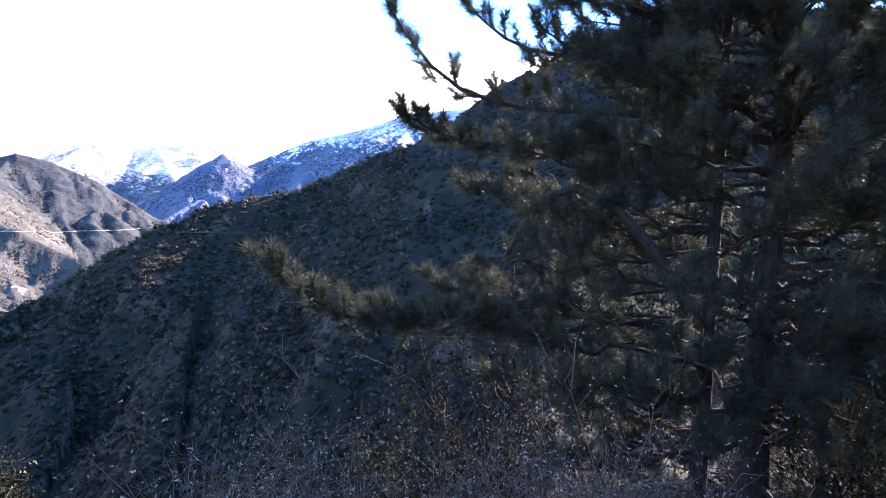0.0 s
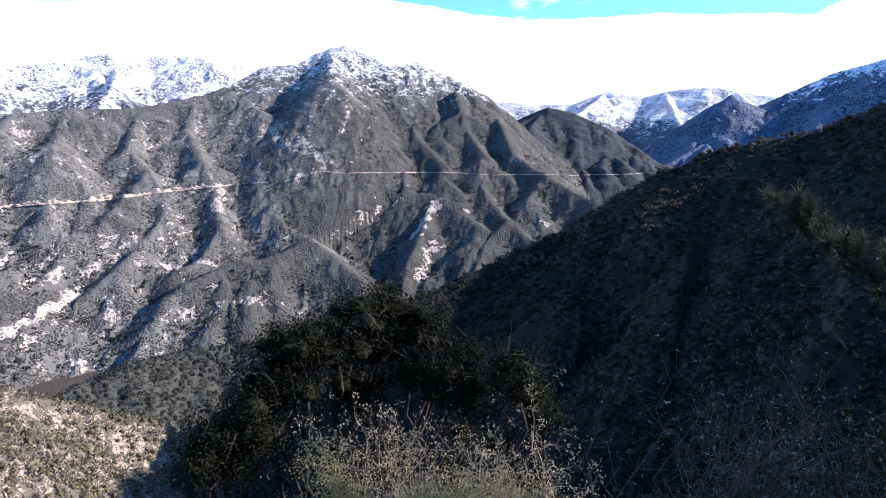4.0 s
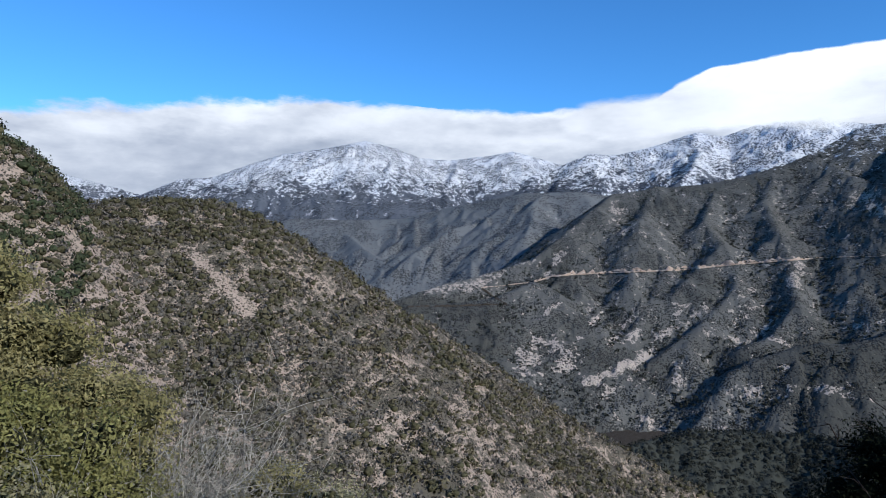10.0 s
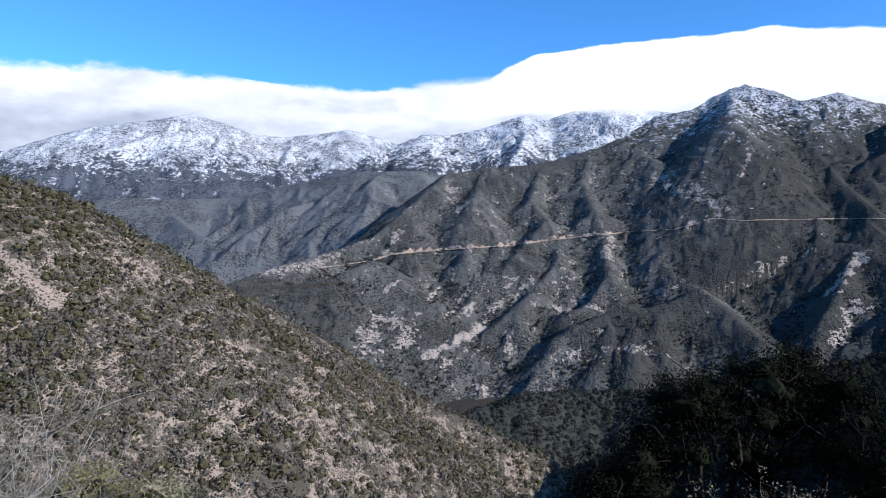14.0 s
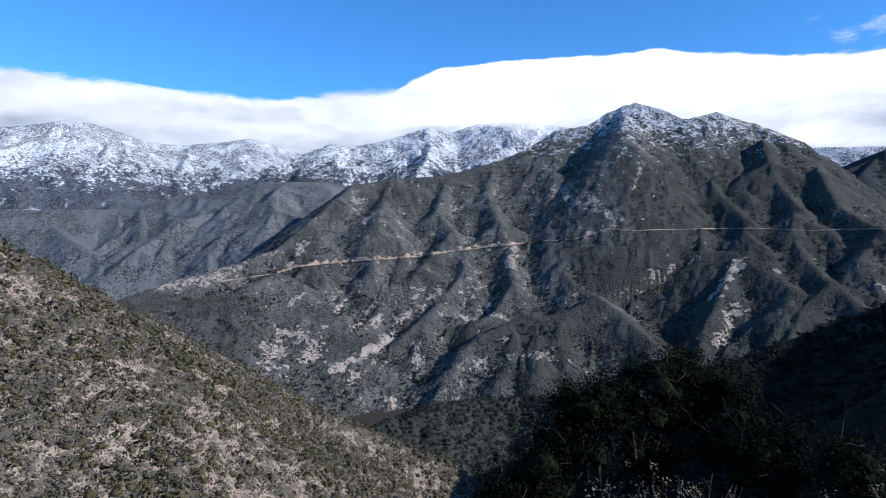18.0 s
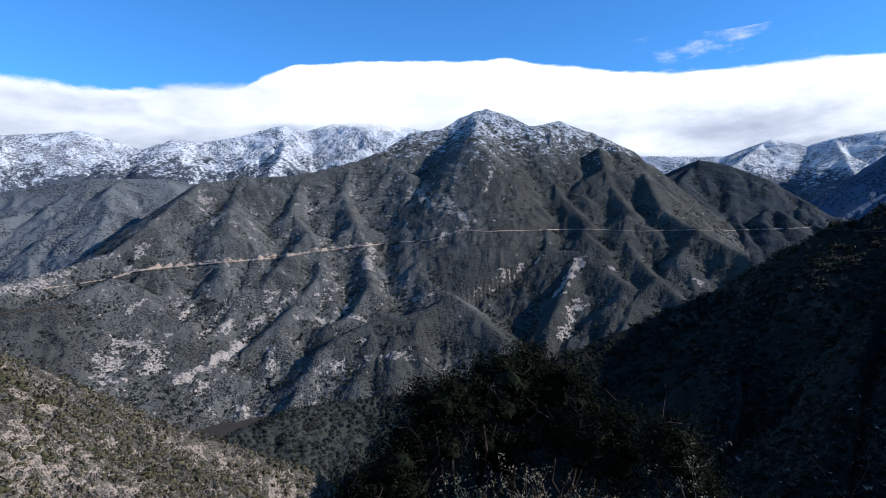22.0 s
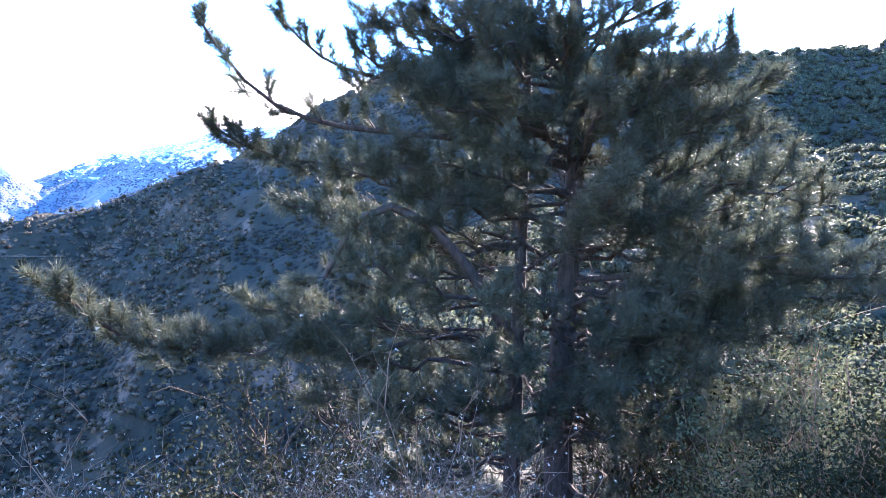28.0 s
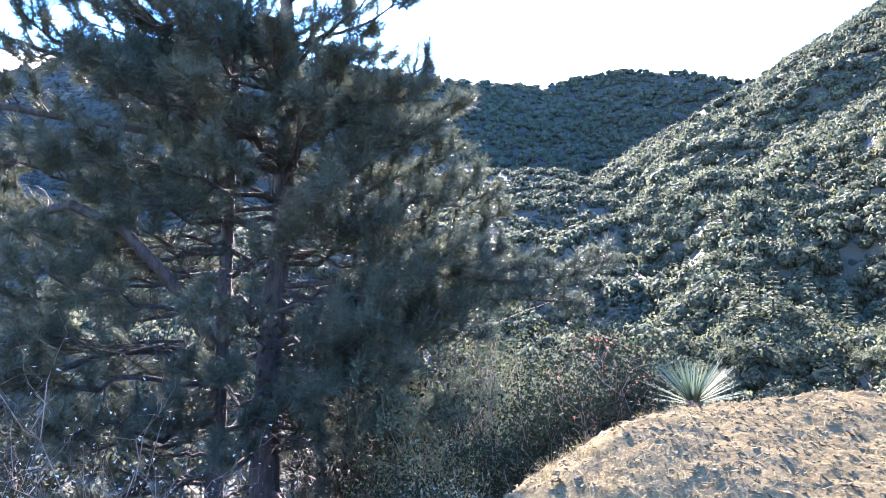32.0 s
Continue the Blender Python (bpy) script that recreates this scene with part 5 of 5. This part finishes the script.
def crown_mesh(name, centres, radii, count, leaf, material, core_material, rng, core=0.5, flat=0.85):
    """Lobes of leaves about an inner mass whose material can carry painted inner shade, as one mesh."""
    bm = bmesh.new()
    bmesh.ops.create_icosphere(bm, subdivisions=2, radius=core)
    ball = np.array([v.co for v in bm.verts])
    ball_f = np.array([[v.index for v in f.verts] for f in bm.faces])
    bm.free()
    bag, inner = Bag(), []
    for c, r in zip(centres, radii):
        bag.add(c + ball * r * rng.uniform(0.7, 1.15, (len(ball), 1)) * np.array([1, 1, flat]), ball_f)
        d = unit(rng.normal(size=(count, 3)) + np.array([0, 0, 0.25]))
        # leaves gather in sprays, so that gaps stay between them
        spray = unit(rng.normal(size=(max(6, count // 14), 3)) + np.array([0, 0, 0.25]))
        d = unit(spray[rng.integers(0, len(spray), count)] + d * 0.32)
        p = c + d * (r * rng.uniform(0.6, 1.38, (count, 1))) * np.array([1, 1, flat])
        nrm = unit(d + rng.normal(size=(count, 3)) * 0.7)
        u = unit(np.cross(nrm, rng.normal(size=(count, 3))))
        w = np.cross(nrm, u)
        s = rng.uniform(*leaf, (count, 1))
        v = np.stack([p - u * s, p - w * s * 0.42, p + u * s, p + w * s * 0.42], 1).reshape(-1, 3)
        q = np.arange(count * 4).reshape(-1, 4)
        bag.add(v, np.concatenate([q[:, [0, 1, 2]], q[:, [0, 2, 3]]]))
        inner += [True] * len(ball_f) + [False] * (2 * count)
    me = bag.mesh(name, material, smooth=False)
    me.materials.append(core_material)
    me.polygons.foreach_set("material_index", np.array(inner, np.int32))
    return me


def lobed_plant(name, label, category, bearing, dist, top, half, depth, lobes, size, count, leaf, material, core_material, bark, seed, group="", stems=5, girth=0.05, bare=0, land=None):
    """A tree or bush on the bank: stems, and a crown that is `half` degrees wide to each side, with its top at an angle above the eye."""
    rng = np.random.default_rng(seed)
    base = on_ground(bearing, dist, 0.15)
    if land is not None:
        base[2] = float(land(base[:1], base[1:2])[0]) - 0.2
    plant = tagged(new(name), label, category, group)
    high = toward(bearing, dist, top)[2]
    wide = dist * math.tan(radians(half))
    mid = np.array([base[0], base[1], high - depth * 0.5])
    d = unit(rng.normal(size=(lobes, 3)) + np.array([0, 0, 0.35]))
    c = mid + d * rng.uniform(0.55, 1.0, (lobes, 1)) * np.array([wide, wide, depth * 0.5]) * 0.88
    r = rng.uniform(*size, lobes)
    for k in range(stems):
        end = c[k % lobes]
        line = bent(base + rng.normal(size=3) * np.array([0.1, 0.1, 0]), end, -0.04, rng, 8, 0.1)
        bag = Bag()
        bag.add(*tube(line, np.linspace(girth, girth * 0.3, 8), 6))
        part("stem", bag.mesh("stem", bark), plant)
    for k in range(bare):
        a = c[rng.integers(0, lobes)]
        go = unit(rng.normal(size=3) + np.array([0, 0, 0.6]))
        bag = Bag()
        line = bent(a, a + go * size[1] * rng.uniform(1.1, 1.8), 0.03, rng, 6, 0.2)
        bag.add(*tube(line, np.linspace(girth * 0.4, girth * 0.08, 6), 4))
        for j in (2, 3, 4):
            q = line[j] + unit(go + rng.normal(size=3) * 0.8) * size[1] * 0.6
            bag.add(*tube(np.stack([line[j], (line[j] + q) / 2 + rng.normal(size=3) * 0.03, q]), [girth * 0.16, girth * 0.1, girth * 0.05], 3))
        part("twig", bag.mesh("twig", bark), plant)
    part("crown", crown_mesh("crown", c, r, count, leaf, material, core_material, rng), plant, kind="stuff")
    return plant


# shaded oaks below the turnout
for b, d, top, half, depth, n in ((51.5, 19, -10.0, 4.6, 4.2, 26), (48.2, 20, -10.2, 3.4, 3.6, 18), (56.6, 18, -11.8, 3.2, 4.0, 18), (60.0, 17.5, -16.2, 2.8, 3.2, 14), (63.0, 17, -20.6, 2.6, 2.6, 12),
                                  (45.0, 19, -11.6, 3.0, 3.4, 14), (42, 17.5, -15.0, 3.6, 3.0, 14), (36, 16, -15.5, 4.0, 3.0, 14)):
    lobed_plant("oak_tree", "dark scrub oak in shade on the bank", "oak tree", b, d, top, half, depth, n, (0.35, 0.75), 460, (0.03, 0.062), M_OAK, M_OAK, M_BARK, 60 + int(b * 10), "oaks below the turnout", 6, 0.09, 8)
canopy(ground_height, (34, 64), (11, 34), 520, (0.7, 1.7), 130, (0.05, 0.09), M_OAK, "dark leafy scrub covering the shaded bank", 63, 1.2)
# big sunlit bushes at the left
for b, d, top, half, depth, n, leafy in ((126.6, 7.6, 0.6, 5.2, 3.4, 40, M_BUSH), (121.8, 7.4, -4.2, 5.0, 3.0, 36, M_BUSH), (117.6, 7.0, -9.0, 4.2, 2.4, 30, M_BUSH),
                                         (124.5, 6.5, -10.6, 5.4, 2.4, 36, M_FRESHLEAF), (119.2, 6.3, -12.6, 4.0, 2.0, 24, M_FRESHLEAF), (123.6, 5.6, -17.0, 6.2, 1.7, 36, M_PALEBUSH), (130.5, 6.2, -6.0, 4.6, 2.6, 26, M_BUSH)):
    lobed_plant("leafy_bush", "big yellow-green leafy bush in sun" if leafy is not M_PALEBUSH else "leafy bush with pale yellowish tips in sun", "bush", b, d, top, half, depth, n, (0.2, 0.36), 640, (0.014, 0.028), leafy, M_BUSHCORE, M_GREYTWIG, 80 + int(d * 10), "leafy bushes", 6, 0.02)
for b, d, top, half, depth, n, leafy in ((105.2, 6.6, -17.6, 3.2, 1.5, 18, M_BUSH), (101.0, 6.4, -20.8, 4.0, 1.2, 20, M_PALEBUSH), (96.0, 6.4, -22.4, 3.8, 1.1, 18, M_PALEBUSH), (91.5, 6.6, -24.0, 3.4, 1.0, 14, M_BUSH), (108.5, 5.7, -22.5, 4.0, 1.0, 16, M_BUSH)):
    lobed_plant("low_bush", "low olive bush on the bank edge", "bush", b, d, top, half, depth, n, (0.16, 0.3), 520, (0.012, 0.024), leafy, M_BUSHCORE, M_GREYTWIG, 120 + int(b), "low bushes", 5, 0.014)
for b, d, h, sp, k in ((112.6, 6.9, 2.8, 0.75, 1), (109.3, 6.8, 2.4, 0.65, 2), (115.0, 6.6, 2.6, 0.55, 3), (110.5, 6.1, 2.2, 0.6, 4), (113.5, 5.8, 2.0, 0.5, 5), (107.5, 6.2, 1.7, 0.45, 6), (112.5, 6.3, 2.2, 0.7, 7)):
    shrub("bare_bush", "grey leafless bush with pale twigs", "bush", b, d, h, sp, 15, 100 + k, M_GREYTWIG, M_GREYLEAF, group="bare bushes", leaf_size=0.022, leaf_count=6, cloud=0.1, radius=0.013, forks=8, straight=0.26)
for b, d, h, sp, k in ((51, 7.6, 2.1, 0.5, 11), (42, 7.4, 2.1, 0.6, 12), (37, 7.4, 2.0, 0.6, 13), (45, 6.8, 1.5, 0.5, 14)):
    shrub("low_bush", "small olive bush in sun before the shaded bank", "bush", b, d, h, sp, 7, 120 + k, M_TWIG, M_BUSH, group="low bushes", leaf_size=0.028, leaf_count=36, cloud=0.1, radius=0.012, low=0.2)
# sunlit twigs in front of the oaks
for b, d, h, sp, k in ((49.0, 10.5, 4.5, 0.45, 1), (46.5, 10.3, 3.8, 0.5, 2), (39.5, 10.0, 3.6, 0.5, 3), (34.5, 10.0, 3.6, 0.5, 4)):
    shrub("twiggy_shrub", "pale twiggy shrub with few leaves in sun", "shrub", b, d, h, sp, 5, 140 + k, M_PALETWIG, M_PALELEAF, group="twiggy shrubs", leaf_size=0.04, leaf_count=9, cloud=0.05, radius=0.013, straight=0.16, forks=4)
# brown brush in front of the shaded ridge
rng_b = np.random.default_rng(3)
for k in range(16):
    b = 20 - k * 2.6 + rng_b.uniform(-1, 1)
    shrub("brown_brush", "tangled brown leafless brush in shade", "shrub", b, rng_b.uniform(4.6, 6.2), rng_b.uniform(1.5, 2.5), rng_b.uniform(0.5, 0.9), 9, 160 + k, M_TWIG, M_GREYLEAF, group="brown brush",
          leaf_size=0.025, leaf_count=1, cloud=0.06, radius=0.012, forks=5, straight=0.2)
# undergrowth by the berm
for b, d, h, sp, k in ((-50.5, 9.0, 2.3, 0.9, 1), (-54.5, 9.0, 2.1, 0.8, 2), (-57.5, 9.5, 1.7, 0.7, 3), (-47.5, 9.5, 3.0, 0.9, 4), (-45, 8.5, 1.9, 0.9, 5), (-42, 9.0, 2.2, 0.9, 6)):
    shrub("manzanita", "dark reddish shrub with dense twigs beside the berm", "shrub", b, d, h, sp, 9, 200 + k, M_TWIG, M_OAK, group="shrubs by the berm", leaf_size=0.055, leaf_count=22, cloud=0.13, radius=0.02, low=0.35)
shrub("red_shrub", "small shrub with red leaves", "shrub", -54.3, 8.8, 2.2, 0.35, 4, 210, M_TWIG, M_RED, leaf_size=0.035, leaf_count=4, cloud=0.09, radius=0.012, low=0.7)
for b, d, h, sp, k in ((-40, 6.2, 1.6, 0.5, 1), (-37, 6.0, 1.4, 0.45, 2), (-43.5, 6.0, 0.8, 0.4, 3), (-31, 6.5, 1.4, 0.5, 4), (-21, 6.2, 1.5, 0.4, 5), (-17, 6.0, 1.5, 0.4, 6)):
    shrub("sagebrush", "pale sagebrush catching the sun", "shrub", b, d, h, sp, 8, 220 + k, M_TWIG, M_SAGE, group="sagebrush", leaf_size=0.035, leaf_count=14, cloud=0.07, radius=0.01, low=0.1)
# sunlit small trees past the pine
for b, d, h, sp, k in ((-44, 12.5, 6.6, 1.5, 1), (-47.5, 13.0, 6.0, 1.5, 2), (-50.5, 13.5, 5.2, 1.4, 3), (-41.5, 11.5, 5.0, 1.2, 4), (-53.5, 14, 4.6, 1.3, 5)):
    shrub("mountain_mahogany", "small sunlit tree with pale sparkling leaves", "tree", b, d, h, sp, 8, 260 + k, M_TWIG, M_DARK, group="small trees past the pine", leaf_size=0.05, leaf_count=50, cloud=0.13, radius=0.03)
# round oaks at the foot of the sunlit slope
for k, (b, el) in enumerate(((-57.5, -6.2), (-60.5, -4.8), (-63.5, -6.8), (-66.5, -5.0), (-69.5, -6.4), (-73, -5.2), (-76.5, -6.6), (-62, -9.4), (-66, -9.8), (-70.5, -9.6), (-75, -9.8), (-79, -8.0), (-59, -1.5), (-64.5, -1.8), (-71, -1.5), (-78, -2.5), (-55.5, -3.0))):
    spot = hit(backlit_h, b, el, 40, 400)
    d = math.hypot(spot[0], spot[1])
    lobed_plant("oak_tree", "round green oak among the brush of the sunlit slope", "oak tree", b, d, el + math.degrees(3.6 / d), math.degrees(2.5 / d), 4.2, 15, (0.7, 1.25), 190, (0.05, 0.105), M_CANOPY, M_CORE, M_BARK, 300 + k, "oaks on the sunlit slope", 4, 0.1, 0, backlit_h)
# dense trees behind the pine
for b, d, h, sp, k in ((-37, 16, 10.5, 2.6, 1), (-31, 17.5, 10.0, 2.6, 2), (-42, 15, 7.5, 2.0, 3), (-3, 17, 8.5, 2.6, 4), (-9, 18, 9, 2.6, 5), (2.5, 16, 6.0, 2.2, 6)):
    shrub("oak_tree", "dense dark oak in shade behind the pine", "oak tree", b, d, h, sp, 8, 240 + k, M_BARK, M_OAK, group="oaks behind the pine", leaf_size=0.12, leaf_count=24, cloud=0.24, radius=0.1, forks=5)


# ---- berm ----
def berm_height(x, y):
    yc = 2.45 + 0.12 * np.sin(x * 0.9 - 2.2) - 0.4 * np.maximum(0, x - 4.6)
    end = np.clip((x - 1.75) / 2.6, 0, 1)
    far = np.clip((x - 5.0) / 2.6, 0, 1)
    d = (y - yc) * np.where(y < yc, 0.3, 1.5)
    z = 0.5 * end * end * (3 - 2 * end) * np.exp(-(d / 0.62) ** 2) - 0.08 * far * far
    z = z * np.clip((y + 0.1) / 0.9, 0, 1)
    z = z + np.minimum(0.02, ground_height(x, y))
    return z + 0.04 * fbm(x * 1.5, y * 1.5, 5, 61) * np.clip(z * 8, 0.25, 1) + 0.02 * fbm(x * 6, y * 6, 4, 62, 0.65) + 0.06 * pnoise(x * 1.0 + y * 0.6, y * 0.3, 63) * np.clip(z * 6, 0, 1) - 0.03


gx, gy = np.meshgrid(np.arange(1.0, 8.4, 0.028), np.arange(-0.2, 4.0, 0.028), indexing="ij")
gz = berm_height(gx, gy)
kk = np.arange(gx.size).reshape(gx.shape)
ff = np.stack([kk[:-1, :-1], kk[1:, :-1], kk[1:, 1:], kk[:-1, 1:]], -1).reshape(-1, 4)
berm = tagged(new("berm", mesh_from("berm", np.stack([gx, gy, gz], -1).reshape(-1, 3), ff, M_BERM)), "sunlit gravel and dirt berm along the turnout", "berm", kind="structure")


def stone_mesh(rng):
    bm = bmesh.new()
    bmesh.ops.create_icosphere(bm, subdivisions=1, radius=1)
    for v in bm.verts:
        v.co *= rng.uniform(0.7, 1.2)
        v.co.z *= 0.45
    me = bpy.data.meshes.new("stone")
    bm.to_mesh(me)
    bm.free()
    me.materials.append(M_STONE)
    return me


rng_s = np.random.default_rng(9)
stone_kinds = [stone_mesh(rng_s) for _ in range(6)]
for k in range(150):
    x, y = 2.2 + 6 * rng_s.uniform() ** 1.3, rng_s.uniform(0.7, 3.0)
    s = 0.01 + 0.034 * rng_s.beta(1.1, 4)
    ob = tagged(new("stone", stone_kinds[k % 6]), "pale angular stone lying on the berm", "stone", "stones on the berm")
    ob.matrix_basis = pose(x, y, float(berm_height(np.array([x]), np.array([y]))[0]) + s * 0.1, rng_s.uniform(-25, 25), rng_s.uniform(-25, 25), rng_s.uniform(0, 360)) @ Matrix.Scale(s, 4)
n = 17000
px, py = 1.2 + 8.3 * rng_s.uniform(0, 1, n) ** 1.4, rng_s.uniform(0.4, 3.4, n)
pz = berm_height(px, py)
q = rng_s.normal(size=(n, 4, 3)) * (0.006 + 0.026 * rng_s.beta(1, 5, n))[:, None, None]
q[:, :, 2] *= 0.5
tet = np.array([[0, 1, 2], [0, 2, 3], [0, 3, 1], [1, 3, 2]])
tagged(new("gravel", mesh_from("gravel", (q + np.stack([px, py, pz + 0.004], 1)[:, None, :]).reshape(-1, 3), (np.arange(n)[:, None, None] * 4 + tet[None]).reshape(-1, 3), M_STONE, smooth=False)),
       "loose pale chips of rock on the berm", "gravel", kind="stuff")


def blades(base, count, length, width, rng, up=0.9, droop=0.1):
    """Stiff or drooping blades from one root: quads in two segments."""
    a = rng.uniform(0, 2 * np.pi, count)
    lift = np.abs(rng.normal(up, 0.5, count))
    d = unit(np.stack([np.cos(a), np.sin(a), lift], 1))
    L = length * rng.uniform(0.7, 1.1, (count, 1))
    side = unit(np.cross(d, np.array([0, 0, 1.0]))) * width
    b = np.asarray(base) + d * 0.03
    mid, tip = b + d * L * 0.55, b + d * L - np.array([0, 0, 1]) * droop * L
    v = np.stack([b - side * 0.5, b + side * 0.5, mid - side * 0.42, mid + side * 0.42, tip - side * 0.04, tip + side * 0.04], 1)
    f = np.arange(count)[:, None, None] * 6 + np.array([[0, 1, 3, 2], [2, 3, 5, 4]])[None]
    return v.reshape(-1, 3), f.reshape(-1, 4)


yucca_root = np.array(toward(-61.6, 7.3, -12.2))
yucca = tagged(new("yucca"), "grey-green yucca rosette of stiff pointed blades", "yucca")
v, f = blades(yucca_root, 170, 0.56, 0.017, np.random.default_rng(4), 0.8, 0.0)
part("rosette", mesh_from("rosette", v, f, M_BLADE, smooth=False), yucca, kind="stuff")
bag = Bag()
bag.add(*tube([yucca_root - np.array([0, 0, 0.5]), yucca_root + np.array([0, 0, 0.05])], [0.09, 0.07], 8))
part("stem", bag.mesh("stem", M_TWIG), yucca)

bag = Bag()
rng_g = np.random.default_rng(12)
for k in range(1100):
    x, y = rng_g.uniform(1.5, 9), rng_g.choice([rng_g.uniform(2.2, 3.3), rng_g.uniform(0.8, 2.4)])
    v, f = blades((x, y, float(berm_height(np.array([x]), np.array([y]))[0])), 6, rng_g.uniform(0.02, 0.05), 0.003, rng_g, 0.7, 0.3)
    bag.add(v, f)
for k in range(36):
    x, y = rng_g.uniform(2.0, 3.8), rng_g.uniform(2.2, 3.0)
    v, f = blades((x, y, float(berm_height(np.array([x]), np.array([y]))[0])), 12, rng_g.uniform(0.06, 0.16), 0.003, rng_g, 0.8, 0.3)
    bag.add(v, f)
n = 9000
sx, sy = 1.3 + 6.5 * rng_g.uniform(0, 1, n) ** 1.4, rng_g.uniform(0.6, 3.2, n)
sa, sl = rng_g.uniform(0, np.pi, n), rng_g.uniform(0.02, 0.07, n)
dx, dy = np.cos(sa) * sl, np.sin(sa) * sl
ends = [np.stack([sx + k * dx + j * dy * 0.035, sy + k * dy - j * dx * 0.035, berm_height(sx + k * dx, sy + k * dy) + 0.008], 1) for k, j in ((-0.5, -1), (0.5, -1), (0.5, 1), (-0.5, 1))]
bag.add(np.stack(ends, 1).reshape(-1, 3), np.arange(n * 4).reshape(-1, 4))
tagged(new("dry_grass", bag.mesh("dry_grass", M_STRAW, smooth=False)), "sparse dry straw-coloured grass on the berm", "grass", kind="stuff")


# ---- conifers on the slopes ----
def conifer_kind(height, spread, rng, material, whorls=13):
    """A fir: a straight trunk and tiers of drooping boughs."""
    tree = new("fir_tree")
    bag = Bag()
    bag.add(*tube([(0, 0, -0.5), (0, 0, height * 0.5), (0, 0, height)], [height * 0.022, height * 0.014, 0.02], 6))
    part("trunk", bag.mesh("trunk", M_BARK), tree)
    bag = Bag()
    for w in range(whorls):
        f = w / (whorls - 1)
        z = height * (0.12 + 0.86 * f)
        for k in range(8 if f < 0.7 else 5):
            a = rng.uniform(0, 2 * np.pi)
            L = spread * (1 - f) ** 0.85 * rng.uniform(0.7, 1.15) + 0.12
            d = np.array([math.cos(a), math.sin(a), -0.15 + 0.3 * f])
            s = np.array([-math.sin(a), math.cos(a), 0])
            for q in range(4):
                c = np.array([0, 0, z]) + d * L * (0.3 + 0.22 * q) + rng.normal(size=3) * 0.08 * L
                u, v2 = d * L * 0.26, (s + np.array([0, 0, rng.uniform(-0.5, 0.5)])) * L * 0.22 * (1.2 - 0.2 * q)
                bag.add([c - u, c - v2 * 0.8 - np.array([0, 0, 0.06 * L]), c + u, c + v2 * 0.8 - np.array([0, 0, 0.06 * L])], [[0, 1, 2, 3]])
    part("foliage", bag.mesh("foliage", material, smooth=False), tree, kind="stuff")
    return tree


rng_c = np.random.default_rng(21)
firs = [conifer_kind(1.0 * h, 0.2 * h, rng_c, M_DARK) for h in (9.0, 8.0, 10.0)]


def plant_fir(kind, height_fn, bearing, dist, scale, label, group):
    x, y, _ = toward(bearing, dist, 0)
    z = float(height_fn(np.array([x]), np.array([y]))[0])
    ob = copy_thing(firs[kind], pose(x, y, z - 0.2, 0, 0, rng_c.uniform(0, 360)) @ Matrix.Scale(scale, 4))
    return tagged(ob, label, "fir tree", group)


def plant_on(kind, height_fn, bearing, el, near, far, scale, label, group):
    p = hit(height_fn, bearing, el, near, far)
    return plant_fir(kind, height_fn, bearing, math.hypot(p[0], p[1]), scale, label, group)


for b, el, s in ((6.8, -0.4, 0.95), (8.8, -0.9, 0.9), (5.4, -0.8, 0.7), (9.8, -1.2, 0.6), (7.8, -1.0, 0.7), (3.8, 3.8, 0.7), (5.2, 3.4, 0.8), (2.6, 4.6, 0.7), (9, 2.6, 0.6), (12, -14.6, 0.42), (0.5, 5.0, 0.8), (10.5, 1.6, 0.6), (47, -13.6, 0.6), (45, -13.4, 0.6)):
    plant_on(rng_c.integers(0, 3), shade_h, b, el, 110, 420, s, "dark fir standing on the shaded ridge", "firs on the shaded ridge")
for k in range(34):
    b = rng_c.uniform(-84, -66)
    rr = np.interp(b, [-82, -75.9, -70, -66.2], [390, 400, 400, 398])
    plant_fir(k % 3, backlit_h, b, rr + rng_c.uniform(-8, 5), rng_c.uniform(0.45, 1.0), "small fir on the skyline of the slope", "skyline firs")
for k in range(26):
    b = rng_c.uniform(-66, -46)
    rr = np.interp(b, [-66.2, -61.6, -56.3, -49.6], [600, 660, 680, 640])
    plant_fir(k % 3, shade_h, b, rr + rng_c.uniform(-25, 5), rng_c.uniform(0.5, 1.1), "fir on the hilltop ridge", "hilltop firs")
for b, el, s in ((-57, -7.8, 1.0), (-68.5, -6.4, 1.0), (-66.8, -6.2, 0.9), (-71, -5.5, 0.8), (-62, -3, 0.8), (-73.5, -6.5, 0.7), (-60, 0.0, 0.7), (-64, 2, 0.8)):
    plant_on(rng_c.integers(0, 3), backlit_h, b, el, 40, 400, s, "dark conifer among the brush of the slope", "conifers in the gully")
for ob in firs:
    for c in (*ob.children_recursive, ob):
        bpy.data.objects.remove(c)
